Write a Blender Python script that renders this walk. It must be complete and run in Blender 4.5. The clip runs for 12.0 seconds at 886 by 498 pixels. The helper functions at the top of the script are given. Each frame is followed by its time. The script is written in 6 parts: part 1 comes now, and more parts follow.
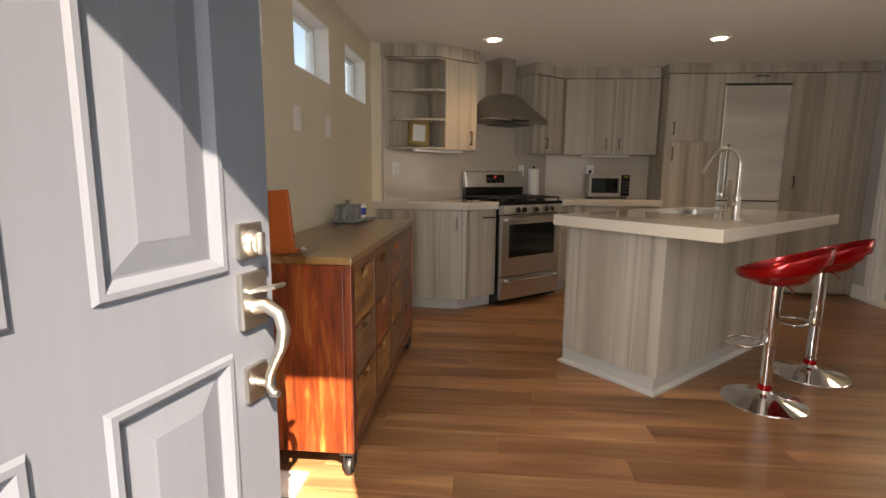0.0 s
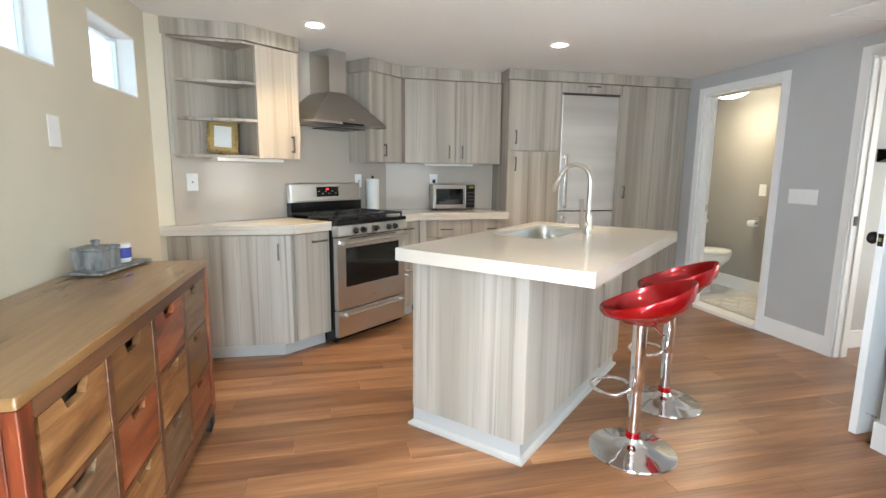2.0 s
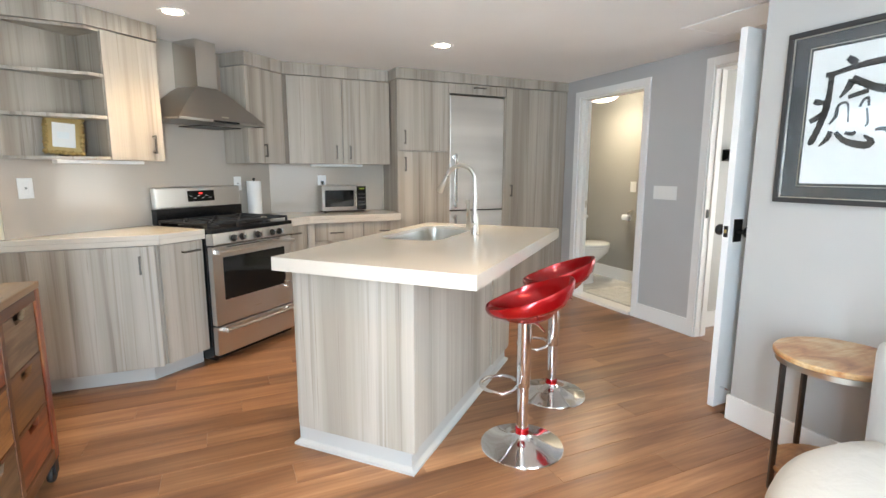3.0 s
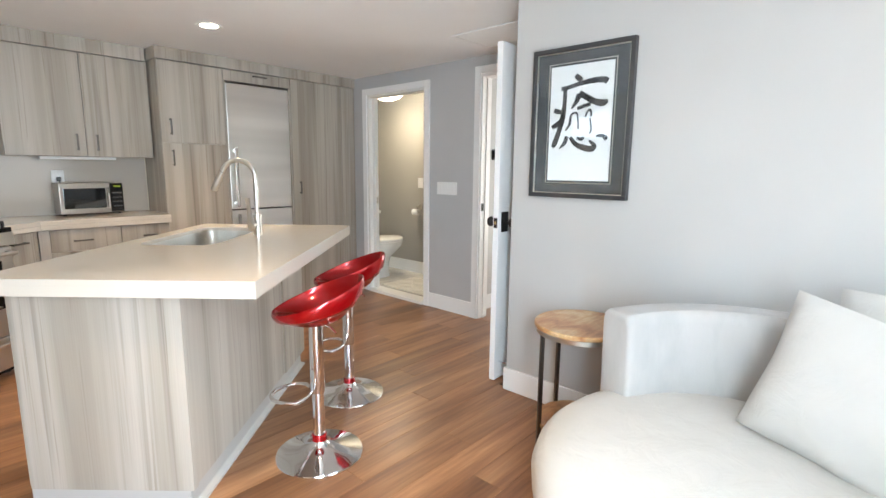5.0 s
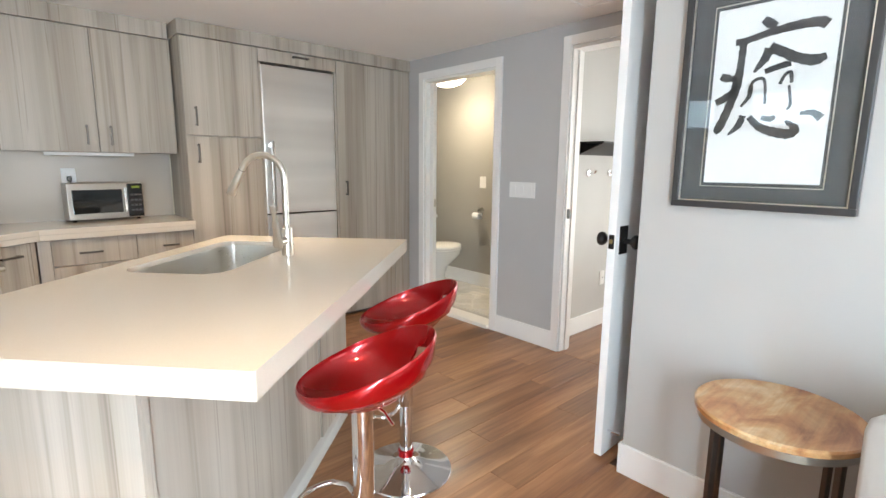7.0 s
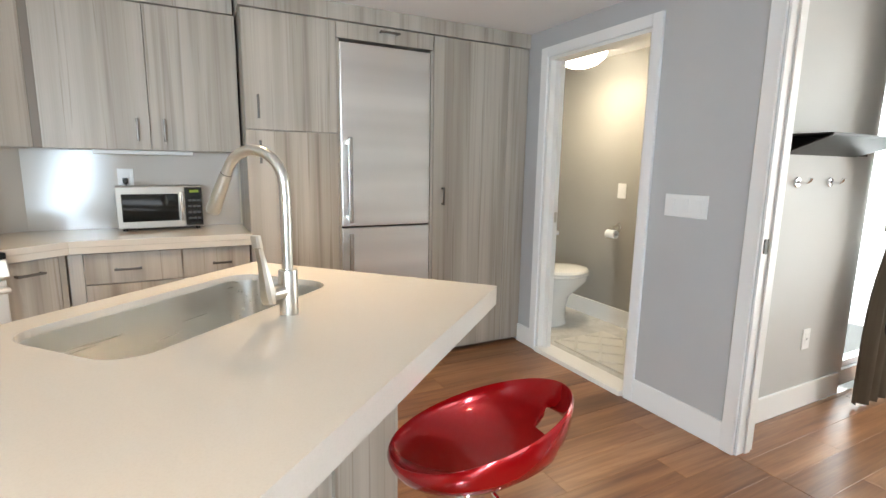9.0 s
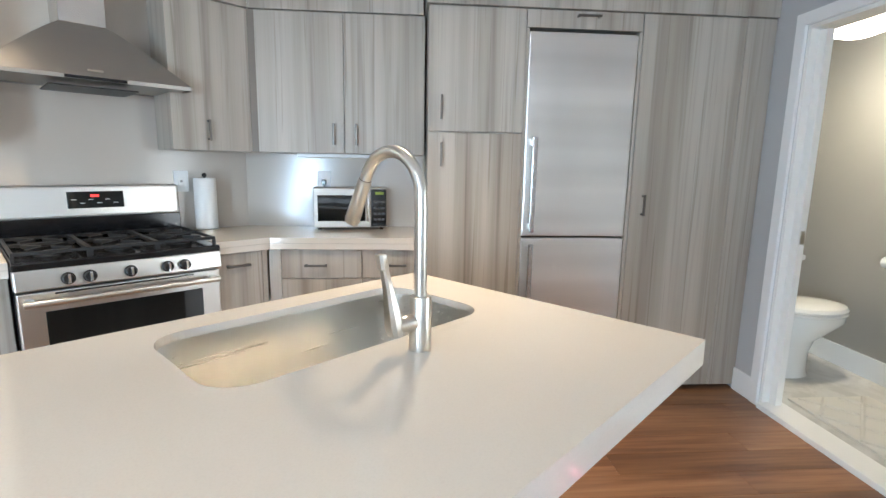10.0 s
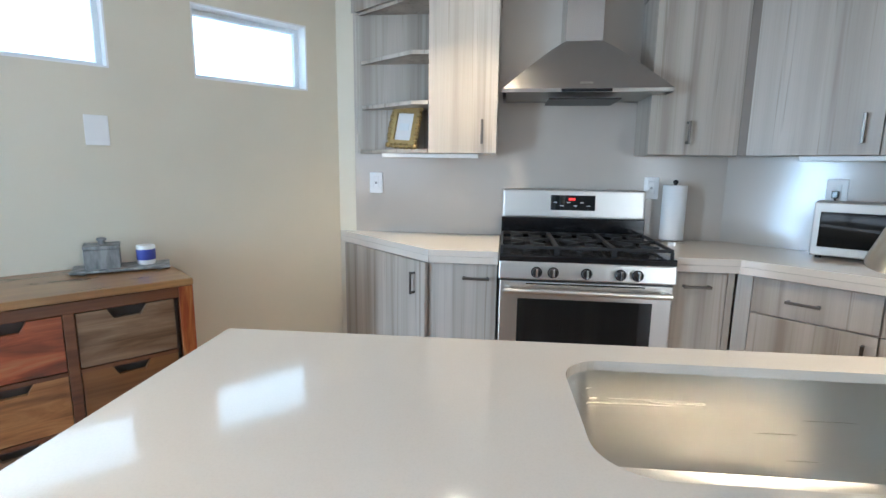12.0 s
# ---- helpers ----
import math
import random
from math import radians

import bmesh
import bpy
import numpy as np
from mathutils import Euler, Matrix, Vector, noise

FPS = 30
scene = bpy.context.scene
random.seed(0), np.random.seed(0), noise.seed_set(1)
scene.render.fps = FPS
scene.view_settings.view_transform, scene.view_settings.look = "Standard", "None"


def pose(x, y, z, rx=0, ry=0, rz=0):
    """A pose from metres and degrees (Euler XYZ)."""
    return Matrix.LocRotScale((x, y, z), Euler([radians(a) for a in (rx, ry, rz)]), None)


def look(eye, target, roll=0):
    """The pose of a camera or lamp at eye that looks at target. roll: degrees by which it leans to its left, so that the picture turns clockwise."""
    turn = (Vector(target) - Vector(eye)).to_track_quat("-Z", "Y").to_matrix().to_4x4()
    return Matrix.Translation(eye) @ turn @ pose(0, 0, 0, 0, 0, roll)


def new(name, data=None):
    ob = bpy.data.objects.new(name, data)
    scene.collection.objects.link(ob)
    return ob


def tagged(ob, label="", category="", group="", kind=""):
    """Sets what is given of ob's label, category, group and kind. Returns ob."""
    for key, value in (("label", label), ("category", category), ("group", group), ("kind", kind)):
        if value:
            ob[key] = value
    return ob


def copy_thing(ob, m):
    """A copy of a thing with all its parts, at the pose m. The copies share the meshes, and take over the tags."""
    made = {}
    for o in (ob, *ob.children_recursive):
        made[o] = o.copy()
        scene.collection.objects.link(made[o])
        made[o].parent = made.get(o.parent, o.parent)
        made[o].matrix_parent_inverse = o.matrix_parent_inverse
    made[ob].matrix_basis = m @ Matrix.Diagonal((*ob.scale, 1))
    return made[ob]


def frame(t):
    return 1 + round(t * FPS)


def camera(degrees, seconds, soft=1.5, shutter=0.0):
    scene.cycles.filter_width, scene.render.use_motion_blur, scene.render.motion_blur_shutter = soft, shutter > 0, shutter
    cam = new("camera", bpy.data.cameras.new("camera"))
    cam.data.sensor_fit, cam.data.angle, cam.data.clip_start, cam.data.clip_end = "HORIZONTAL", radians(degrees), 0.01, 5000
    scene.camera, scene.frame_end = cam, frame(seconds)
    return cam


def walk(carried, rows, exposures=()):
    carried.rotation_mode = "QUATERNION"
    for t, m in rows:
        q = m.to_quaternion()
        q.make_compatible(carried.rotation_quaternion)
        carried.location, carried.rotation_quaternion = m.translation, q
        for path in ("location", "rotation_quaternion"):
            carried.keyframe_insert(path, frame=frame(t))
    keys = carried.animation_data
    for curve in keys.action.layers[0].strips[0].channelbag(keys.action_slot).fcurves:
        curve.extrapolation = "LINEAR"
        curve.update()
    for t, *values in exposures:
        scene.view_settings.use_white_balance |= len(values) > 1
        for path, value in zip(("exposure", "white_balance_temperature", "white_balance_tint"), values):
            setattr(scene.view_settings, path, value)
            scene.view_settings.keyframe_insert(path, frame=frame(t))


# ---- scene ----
cam = camera(84.2, 12.0)
PATH = [
    (0, (0.1, 0.13, 1.156), (-0.071, 2.099, 0.852), 0.5),
    (0.5, (0.086, 0.34, 1.236), (0.074, 2.314, 0.915), 0.6),
    (1, (0.122, 0.494, 1.281), (0.279, 2.462, 0.96), 0.3),
    (1.5, (0.157, 0.677, 1.278), (0.468, 2.628, 0.965), 0.5),
    (2, (0.209, 0.792, 1.281), (0.65, 2.718, 0.97), 0.6),
    (2.5, (0.256, 0.853, 1.297), (0.855, 2.735, 0.982), 0.4),
    (3, (0.317, 0.843, 1.294), (1.131, 2.643, 0.982), 0.1),
    (3.5, (0.365, 0.794, 1.3), (1.404, 2.473, 0.986), 0.3),
    (5.5, (0.428, 0.933, 1.297), (1.915, 2.23, 0.972), 0.6),
    (6, (0.566, 1.087, 1.291), (2.018, 2.423, 0.963), 0.6),
    (6.5, (0.738, 1.278, 1.296), (2.117, 2.687, 0.96), 0.5),
    (7, (0.837, 1.532, 1.295), (2.162, 2.992, 0.959), 0.5),
    (9, (1.501, 2.21, 1.296), (2.411, 3.96, 0.965), 0.9),
    (9.5, (1.601, 2.345, 1.305), (2.207, 4.221, 0.97), 0.9),
    (10, (1.679, 2.474, 1.303), (1.836, 4.439, 0.967), 1.0),
    (10.5, (1.657, 2.625, 1.307), (1.364, 4.573, 0.959), 0.7),
    (11, (1.621, 2.736, 1.314), (0.891, 4.564, 0.963), 0.7),
    (11.5, (1.655, 2.773, 1.305), (0.498, 4.368, 0.963), 0.6),
    (12, (1.642, 2.734, 1.3), (0.185, 4.062, 0.962), 0.7),
]
EXPOSURES = [(0.0, 2.48, 8400, 17), (0.5, 2.72, 10000, 20), (1.0, 3.4, 9700, 8), (1.5, 3.92, 6350, 6), (2.0, 4.0, 6400, 7), (3.5, 4.02, 6450, 9), (5.5, 3.98, 6550, 10), (6.5, 4.05, 6600, 10), (9.0, 4.13, 6450, 9), (10.0, 4.15, 5800, 7), (10.5, 4.08, 5550, 6), (12.0, 3.82, 5400, 6)]
walk(cam, [(t, look(eye, target, roll)) for t, eye, target, roll in PATH], EXPOSURES)

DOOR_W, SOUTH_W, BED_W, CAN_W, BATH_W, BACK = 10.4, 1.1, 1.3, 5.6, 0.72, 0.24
STOOL_A, STOOL_B = -32.0, -32.0

def lin(r, g, b):
    """sRGB 0-255 to linear."""
    return tuple(((c / 255) / 12.92 if c / 255 <= 0.04045 else ((c / 255 + 0.055) / 1.055) ** 2.4) for c in (r, g, b))


# ---- world, sun and lamps ----
SUN = Vector((0.405, -1.0, 0.92)).normalized()
world = bpy.data.worlds.new("sky")
scene.world = world
world.use_nodes = True
wn = world.node_tree.nodes
sky = wn.new("ShaderNodeTexSky")
sky.sky_type, sky.sun_disc = "NISHITA", False
sky.sun_elevation, sky.sun_rotation = radians(40.4), radians(158)
wn["Background"].inputs["Strength"].default_value = 0.05
world.node_tree.links.new(sky.outputs[0], wn["Background"].inputs[0])

sun = new("sun", bpy.data.lights.new("sun", "SUN"))
sun.data.energy, sun.data.angle, sun.data.color = 5.0, radians(0.5), (1.0, 0.95, 0.87)
sun.matrix_world = look(SUN * 20, (0, 0, 0))


def area_lamp(name, m, w, h, watts, colour, spread=180):
    data = bpy.data.lights.new(name, "AREA")
    data.shape, data.size, data.size_y, data.energy, data.color = "RECTANGLE", w, h, watts, colour
    data.spread = radians(spread)
    ob = new(name, data)
    ob.matrix_world = m
    return ob


# daylight by the open door and bedroom window; fill by an added, unseen window
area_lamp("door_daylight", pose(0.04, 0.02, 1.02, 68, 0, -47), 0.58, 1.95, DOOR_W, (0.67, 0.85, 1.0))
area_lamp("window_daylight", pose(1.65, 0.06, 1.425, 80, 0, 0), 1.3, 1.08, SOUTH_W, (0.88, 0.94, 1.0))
area_lamp("bedroom_daylight", pose(5.55, 2.1, 1.2, 90, 0, 90), 1.1, 1.7, BED_W, (1.0, 0.93, 0.84))
# the third light is added, out of view, to brighten the room
CANS = [(0.135, 4.21), (1.855, 4.262), (0.95, 1.95)]


# ---- materials ----
MATS = {}


def mat(name, base, rough=0.5, metal=0.0, coat=0.0, spec=0.5):
    m = bpy.data.materials.new(name)
    m.use_nodes = True
    b = m.node_tree.nodes["Principled BSDF"]
    b.inputs["Base Color"].default_value = (*base, 1)
    b.inputs["Roughness"].default_value = rough
    b.inputs["Metallic"].default_value = metal
    b.inputs["Coat Weight"].default_value = coat
    b.inputs["Coat Roughness"].default_value = 0.05
    b.inputs["Specular IOR Level"].default_value = spec
    return m


def tex(m, scale=(1, 1, 1), detail=4.0, rough=0.55, noise_scale=1.0, distortion=0.0, offset=None):
    """A noise in the object's own coordinates, stretched by scale."""
    nt = m.node_tree
    tc, mp, nz = nt.nodes.new("ShaderNodeTexCoord"), nt.nodes.new("ShaderNodeMapping"), nt.nodes.new("ShaderNodeTexNoise")
    mp.inputs["Scale"].default_value = scale
    nz.inputs["Scale"].default_value, nz.inputs["Detail"].default_value = noise_scale, detail
    nz.inputs["Roughness"].default_value, nz.inputs["Distortion"].default_value = rough, distortion
    src = tc.outputs["Object"]
    if offset:
        oi, add = nt.nodes.new("ShaderNodeObjectInfo"), nt.nodes.new("ShaderNodeVectorMath")
        mul = nt.nodes.new("ShaderNodeMath")
        mul.operation, mul.inputs[1].default_value = "MULTIPLY", offset
        nt.links.new(oi.outputs["Random"], mul.inputs[0])
        nt.links.new(src, add.inputs[0])
        nt.links.new(mul.outputs[0], add.inputs[1])
        src = add.outputs[0]
    nt.links.new(src, mp.inputs["Vector"])
    nt.links.new(mp.outputs[0], nz.inputs["Vector"])
    return nz.outputs["Fac"]


def ramp(m, fac, stops):
    r = m.node_tree.nodes.new("ShaderNodeValToRGB")
    while len(r.color_ramp.elements) < len(stops):
        r.color_ramp.elements.new(0.5)
    for e, (p, c) in zip(r.color_ramp.elements, stops):
        e.position, e.color = p, (*c, 1)
    m.node_tree.links.new(fac, r.inputs[0])
    return r.outputs[0]


def mix(m, a, b, fac, kind="MIX"):
    x = m.node_tree.nodes.new("ShaderNodeMix")
    x.data_type, x.blend_type = "RGBA", kind
    for s, v in ((0, fac), (6, a), (7, b)):
        if isinstance(v, (int, float)):
            x.inputs[s].default_value = v
        elif isinstance(v, tuple):
            x.inputs[s].default_value = (*v, 1)
        else:
            m.node_tree.links.new(v, x.inputs[s])
    return x.outputs[2]


def setin(m, socket, out):
    m.node_tree.links.new(out, m.node_tree.nodes["Principled BSDF"].inputs[socket])


def bump(m, fac, strength=0.1, dist=0.002):
    b = m.node_tree.nodes.new("ShaderNodeBump")
    b.inputs["Strength"].default_value, b.inputs["Distance"].default_value = strength, dist
    m.node_tree.links.new(fac, b.inputs["Height"])
    setin(m, "Normal", b.outputs[0])


def gloss_var(m, fac, lo, hi):
    r = m.node_tree.nodes.new("ShaderNodeMapRange")
    r.inputs["To Min"].default_value, r.inputs["To Max"].default_value = lo, hi
    m.node_tree.links.new(fac, r.inputs["Value"])
    setin(m, "Roughness", r.outputs[0])


def paint(name, base, rough=0.6, var=0.06, grain=60):
    """Rolled wall paint: faint patches of tone and a fine orange-peel relief."""
    m = mat(name, base, rough)
    lo = tuple(c * (1 - var) for c in base)
    hi = tuple(min(1, c * (1 + var)) for c in base)
    setin(m, "Base Color", ramp(m, tex(m, (0.9, 0.9, 0.9), 3), [(0.3, lo), (0.7, hi)]))
    bump(m, tex(m, (grain, grain, grain), 2), 0.12, 0.001)
    return m


def grained(name, stops, along=2, scale=14, fine=90, rough=0.45, coat=0.0, stretch=0.045, offset=7.0, bumpy=0.12, vary=0.0, warp=0.6):
    """Wood grain that runs along one axis of the object: broad bands, streaks and fine pores."""
    m = mat(name, stops[0][1], rough, coat=coat)
    sc = [scale] * 3
    sc[along] = scale * stretch
    fs = [fine] * 3
    fs[along] = fine * 0.02
    bs = [scale * 0.3] * 3
    bs[along] = scale * 0.03
    a = tex(m, tuple(sc), 5, 0.6, 1.0, warp, offset)
    b = tex(m, tuple(fs), 3, 0.6, 1.0, 0.1, offset)
    c = tex(m, tuple(bs), 2, 0.5, 1.0, 0.0, offset)
    col = ramp(m, a, stops)
    fine_col = ramp(m, b, [(0.3, (0.72, 0.72, 0.72)), (0.65, (1.08, 1.08, 1.08))])
    band = ramp(m, c, [(0.35, (0.8, 0.79, 0.78)), (0.65, (1.1, 1.1, 1.1))])
    out = mix(m, mix(m, col, fine_col, 0.7, "MULTIPLY"), band, 0.8, "MULTIPLY")
    if vary:
        info = m.node_tree.nodes.new("ShaderNodeObjectInfo")
        tone = ramp(m, info.outputs["Random"], [(0.0, (1 - vary, 1 - vary * 1.1, 1 - vary * 1.2)), (1.0, (1 + vary, 1 + vary, 1 + vary))])
        out = mix(m, out, tone, 1.0, "MULTIPLY")
    setin(m, "Base Color", out)
    bump(m, b, bumpy, 0.001)
    gloss_var(m, a, rough * 0.8, min(1, rough * 1.25))
    return m


def brushed(name, base, rough=0.27, along=0):
    m = mat(name, base, rough, 1.0)
    sc = [110] * 3
    sc[along] = 2
    n = tex(m, tuple(sc), 2)
    gloss_var(m, n, rough * 0.92, rough * 1.1)
    s = tex(m, (2.2, 2.2, 2.2), 2)
    setin(m, "Base Color", mix(m, base, tuple(c * 0.86 for c in base), s))
    return m


M_LAMINATE = mat("grey_laminate", (0.46, 0.43, 0.39), 0.42)
lam_band = ramp(M_LAMINATE, tex(M_LAMINATE, (9, 9, 0.2), 2, 0.5, 1.0, 0.0, 9.0), [(0.30, (0.345, 0.302, 0.250)), (0.48, (0.425, 0.382, 0.326)), (0.66, (0.50, 0.459, 0.402))])
lam_streak = ramp(M_LAMINATE, tex(M_LAMINATE, (24, 24, 0.42), 3, 0.5, 1.0, 0.7, 9.0), [(0.27, (0.50, 0.46, 0.42)), (0.37, (0.78, 0.755, 0.73)), (0.46, (0.97, 0.97, 0.965)), (0.70, (1.05, 1.05, 1.05))])
lam_line = ramp(M_LAMINATE, tex(M_LAMINATE, (55, 55, 0.8), 2, 0.5, 1.0, 0.9, 9.0), [(0.28, (0.66, 0.63, 0.60)), (0.36, (1.0, 1.0, 1.0))])
lam_pore = tex(M_LAMINATE, (190, 190, 3.0), 2, 0.6, 1.0, 0.0, 9.0)
lam_fine = ramp(M_LAMINATE, lam_pore, [(0.3, (0.90, 0.895, 0.89)), (0.6, (1.02, 1.02, 1.02))])
lam_col = mix(M_LAMINATE, mix(M_LAMINATE, lam_band, lam_streak, 0.68, "MULTIPLY"), lam_line, 0.8, "MULTIPLY")
setin(M_LAMINATE, "Base Color", mix(M_LAMINATE, lam_col, lam_fine, 0.6, "MULTIPLY"))
bump(M_LAMINATE, lam_pore, 0.1, 0.001)
gloss_var(M_LAMINATE, lam_pore, 0.36, 0.5)
M_PLINTH = paint("plinth_paint", (0.47, 0.46, 0.44), 0.45, 0.06, 40)
# laminate filler with the shade between the doors put into its colour
M_FILLER_SHADED = mat("shaded_laminate_filler", (0.20, 0.165, 0.13), 0.5)
# dark edges, and the painted shade inside the dresser
M_EDGE_SHADE = mat("dark_edge_and_shade", (0.12, 0.10, 0.085), 0.5)
M_QUARTZ = mat("cream_quartz", (0.74, 0.67, 0.585), 0.13)
setin(M_QUARTZ, "Base Color", mix(M_QUARTZ, (0.652, 0.597, 0.522), (0.632, 0.577, 0.503), ramp(M_QUARTZ, tex(M_QUARTZ, (260, 260, 260), 2), [(0.45, (0, 0, 0)), (0.7, (1, 1, 1))])))
gloss_var(M_QUARTZ, tex(M_QUARTZ, (3, 3, 3), 3), 0.05, 0.11)
M_SPLASH = mat("greige_backsplash", (0.50, 0.455, 0.415), 0.15)
setin(M_SPLASH, "Base Color", mix(M_SPLASH, (0.53, 0.478, 0.418), (0.49, 0.44, 0.383), tex(M_SPLASH, (2, 2, 2), 3)))
M_GREY_WALL = paint("grey_wall_paint", (0.50, 0.502, 0.508), 0.55)
M_BEIGE_WALL = paint("beige_wall_paint", (0.70, 0.65, 0.525), 0.55)
M_LIGHT_WALL = paint("pale_grey_wall_paint", (0.515, 0.512, 0.50), 0.5)
M_TAUPE_WALL = paint("taupe_wall_paint", (0.35, 0.335, 0.305), 0.55)
M_CEIL = paint("white_ceiling_paint", (0.85, 0.85, 0.85), 0.7, 0.03, 90)
M_TRIM = paint("white_trim_paint", (0.87, 0.87, 0.865), 0.35, 0.02, 30)
M_CREAM_TRIM = paint("cream_white_trim", (0.86, 0.845, 0.81), 0.35, 0.02, 30)
M_STEEL = brushed("brushed_steel", (0.74, 0.73, 0.705), 0.31, 0)
M_STEEL_V = brushed("brushed_steel_upright", (0.63, 0.62, 0.60), 0.25, 2)
M_FRIDGE = mat("brushed_refrigerator_steel", (0.7, 0.69, 0.67), 0.22, 1.0)
# level light and dark bands imitate reflections within the steel's base colour
fr_sheen = tex(M_FRIDGE, (0.35, 1.0, 5.0), 2, 0.4)
setin(M_FRIDGE, "Base Color", ramp(M_FRIDGE, fr_sheen, [(0.32, (0.74, 0.735, 0.72)), (0.5, (0.84, 0.835, 0.82)), (0.66, (0.94, 0.935, 0.92))]))
gloss_var(M_FRIDGE, fr_sheen, 0.29, 0.36)
M_HOOD = brushed("grey_hood_steel", (0.40, 0.38, 0.35), 0.33, 0)
M_OVEN_CASE = brushed("silver_microwave_steel", (0.47, 0.44, 0.40), 0.4, 0)
M_SINK = brushed("satin_sink_steel", (0.74, 0.72, 0.68), 0.28, 0)
M_NICKEL = mat("satin_nickel", (0.60, 0.575, 0.53), 0.28, 1.0)
M_HANDLE = mat("brown_bronze_pull", (0.16, 0.145, 0.13), 0.35, 1.0)
M_CHROME = mat("chrome", (0.82, 0.82, 0.83), 0.06, 1.0)
gloss_var(M_CHROME, tex(M_CHROME, (9, 9, 9), 3), 0.035, 0.1)
M_RED = mat("metallic_red_plastic", (0.42, 0.003, 0.006), 0.2, 0.5, 0.7, 0.3)
setin(M_RED, "Base Color", mix(M_RED, (0.42, 0.003, 0.006), (0.34, 0.002, 0.005), tex(M_RED, (500, 500, 500), 1)))
M_BLACK = mat("black_enamel", (0.008, 0.008, 0.009), 0.12)
M_IRON = mat("cast_iron", (0.012, 0.012, 0.013), 0.5)
bump(M_IRON, tex(M_IRON, (300, 300, 300), 2), 0.2, 0.001)
M_DARK_METAL = mat("dark_bronze_metal", (0.022, 0.02, 0.019), 0.4, 0.6)
M_LEG = brushed("brown_grey_steel_leg", (0.16, 0.14, 0.125), 0.38, 2)
M_KEY = mat("dark_grey_key", (0.07, 0.07, 0.072), 0.5)
M_GLASS_DARK = mat("dark_oven_glass", (0.006, 0.007, 0.007), 0.05)
M_WHITE = mat("white_plastic", (0.87, 0.87, 0.86), 0.35)
M_PORCELAIN = mat("white_porcelain", (0.80, 0.79, 0.76), 0.08)
M_PAPER = mat("white_paper", (0.82, 0.82, 0.81), 0.9)
bump(M_PAPER, tex(M_PAPER, (160, 160, 160), 3), 0.3, 0.001)
M_ART_PAPER = mat("calligraphy_paper", (0.66, 0.65, 0.625), 0.9)
bump(M_ART_PAPER, tex(M_ART_PAPER, (160, 160, 160), 3), 0.3, 0.001)
M_DOOR_GREY = mat("grey_door_paint", (0.085, 0.09, 0.104), 0.45, spec=0.2)
setin(M_DOOR_GREY, "Base Color", mix(M_DOOR_GREY, (0.098, 0.108, 0.13), (0.084, 0.093, 0.113), tex(M_DOOR_GREY, (40, 40, 2.5), 4)))
bump(M_DOOR_GREY, tex(M_DOOR_GREY, (160, 160, 8), 3), 0.12, 0.001)
M_FABRIC = mat("white_velvet_fabric", (0.72, 0.71, 0.685), 0.9)
M_FABRIC.node_tree.nodes["Principled BSDF"].inputs["Sheen Weight"].default_value = 0.25
setin(M_FABRIC, "Base Color", mix(M_FABRIC, (0.45, 0.443, 0.43), (0.36, 0.356, 0.347), ramp(M_FABRIC, tex(M_FABRIC, (7, 7, 2.5), 4), [(0.45, (0, 0, 0)), (0.75, (1, 1, 1))])))
bump(M_FABRIC, tex(M_FABRIC, (9, 9, 5), 9, 0.6), 0.4, 0.012)
M_CUSHION = mat("off_white_linen", (0.74, 0.735, 0.70), 0.92)
setin(M_CUSHION, "Base Color", mix(M_CUSHION, (0.58, 0.572, 0.545), (0.51, 0.502, 0.48), tex(M_CUSHION, (5, 5, 5), 4)))
bump(M_CUSHION, tex(M_CUSHION, (8, 8, 8), 9, 0.58, 1.0, 0.6), 0.5, 0.016)
M_CURTAIN = mat("taupe_curtain", (0.20, 0.165, 0.125), 0.8)
setin(M_CURTAIN, "Base Color", mix(M_CURTAIN, (0.22, 0.18, 0.135), (0.16, 0.13, 0.10), tex(M_CURTAIN, (60, 60, 1.5), 3)))
M_MAT_BOARD = mat("charcoal_mat_board", (0.05, 0.055, 0.058), 0.85)
M_FRAME = mat("dark_grey_frame_wood", (0.04, 0.04, 0.042), 0.35)
M_INK = mat("sumi_ink", (0.02, 0.02, 0.022), 0.7)
setin(M_INK, "Base Color", mix(M_INK, (0.018, 0.018, 0.02), (0.09, 0.09, 0.09), ramp(M_INK, tex(M_INK, (14, 14, 60), 4), [(0.5, (0, 0, 0)), (0.8, (1, 1, 1))])))
M_SILVER = mat("silver_fillet", (0.7, 0.68, 0.62), 0.3, 1.0)
M_GOLD = mat("antique_gilt", (0.42, 0.31, 0.13), 0.45, 0.7)
bump(M_GOLD, tex(M_GOLD, (120, 120, 120), 3), 0.5, 0.003)
M_TILE = mat("marble_bath_tile", (0.70, 0.685, 0.64), 0.25)
setin(M_TILE, "Base Color", ramp(M_TILE, tex(M_TILE, (4, 4, 4), 6, 0.6, 1.0, 1.5), [(0.4, (0.60, 0.58, 0.54)), (0.52, (0.71, 0.69, 0.65)), (0.7, (0.74, 0.725, 0.69))]))
M_RUG = mat("cream_bath_rug", (0.66, 0.63, 0.57), 0.95)
bump(M_RUG, tex(M_RUG, (120, 120, 120), 3), 0.8, 0.006)
M_STONE = mat("grey_stone_box", (0.22, 0.225, 0.225), 0.6)
setin(M_STONE, "Base Color", ramp(M_STONE, tex(M_STONE, (30, 30, 8), 4), [(0.35, (0.12, 0.125, 0.125)), (0.65, (0.32, 0.325, 0.32))]))
M_BLUE = mat("blue_print", (0.05, 0.07, 0.35), 0.5)
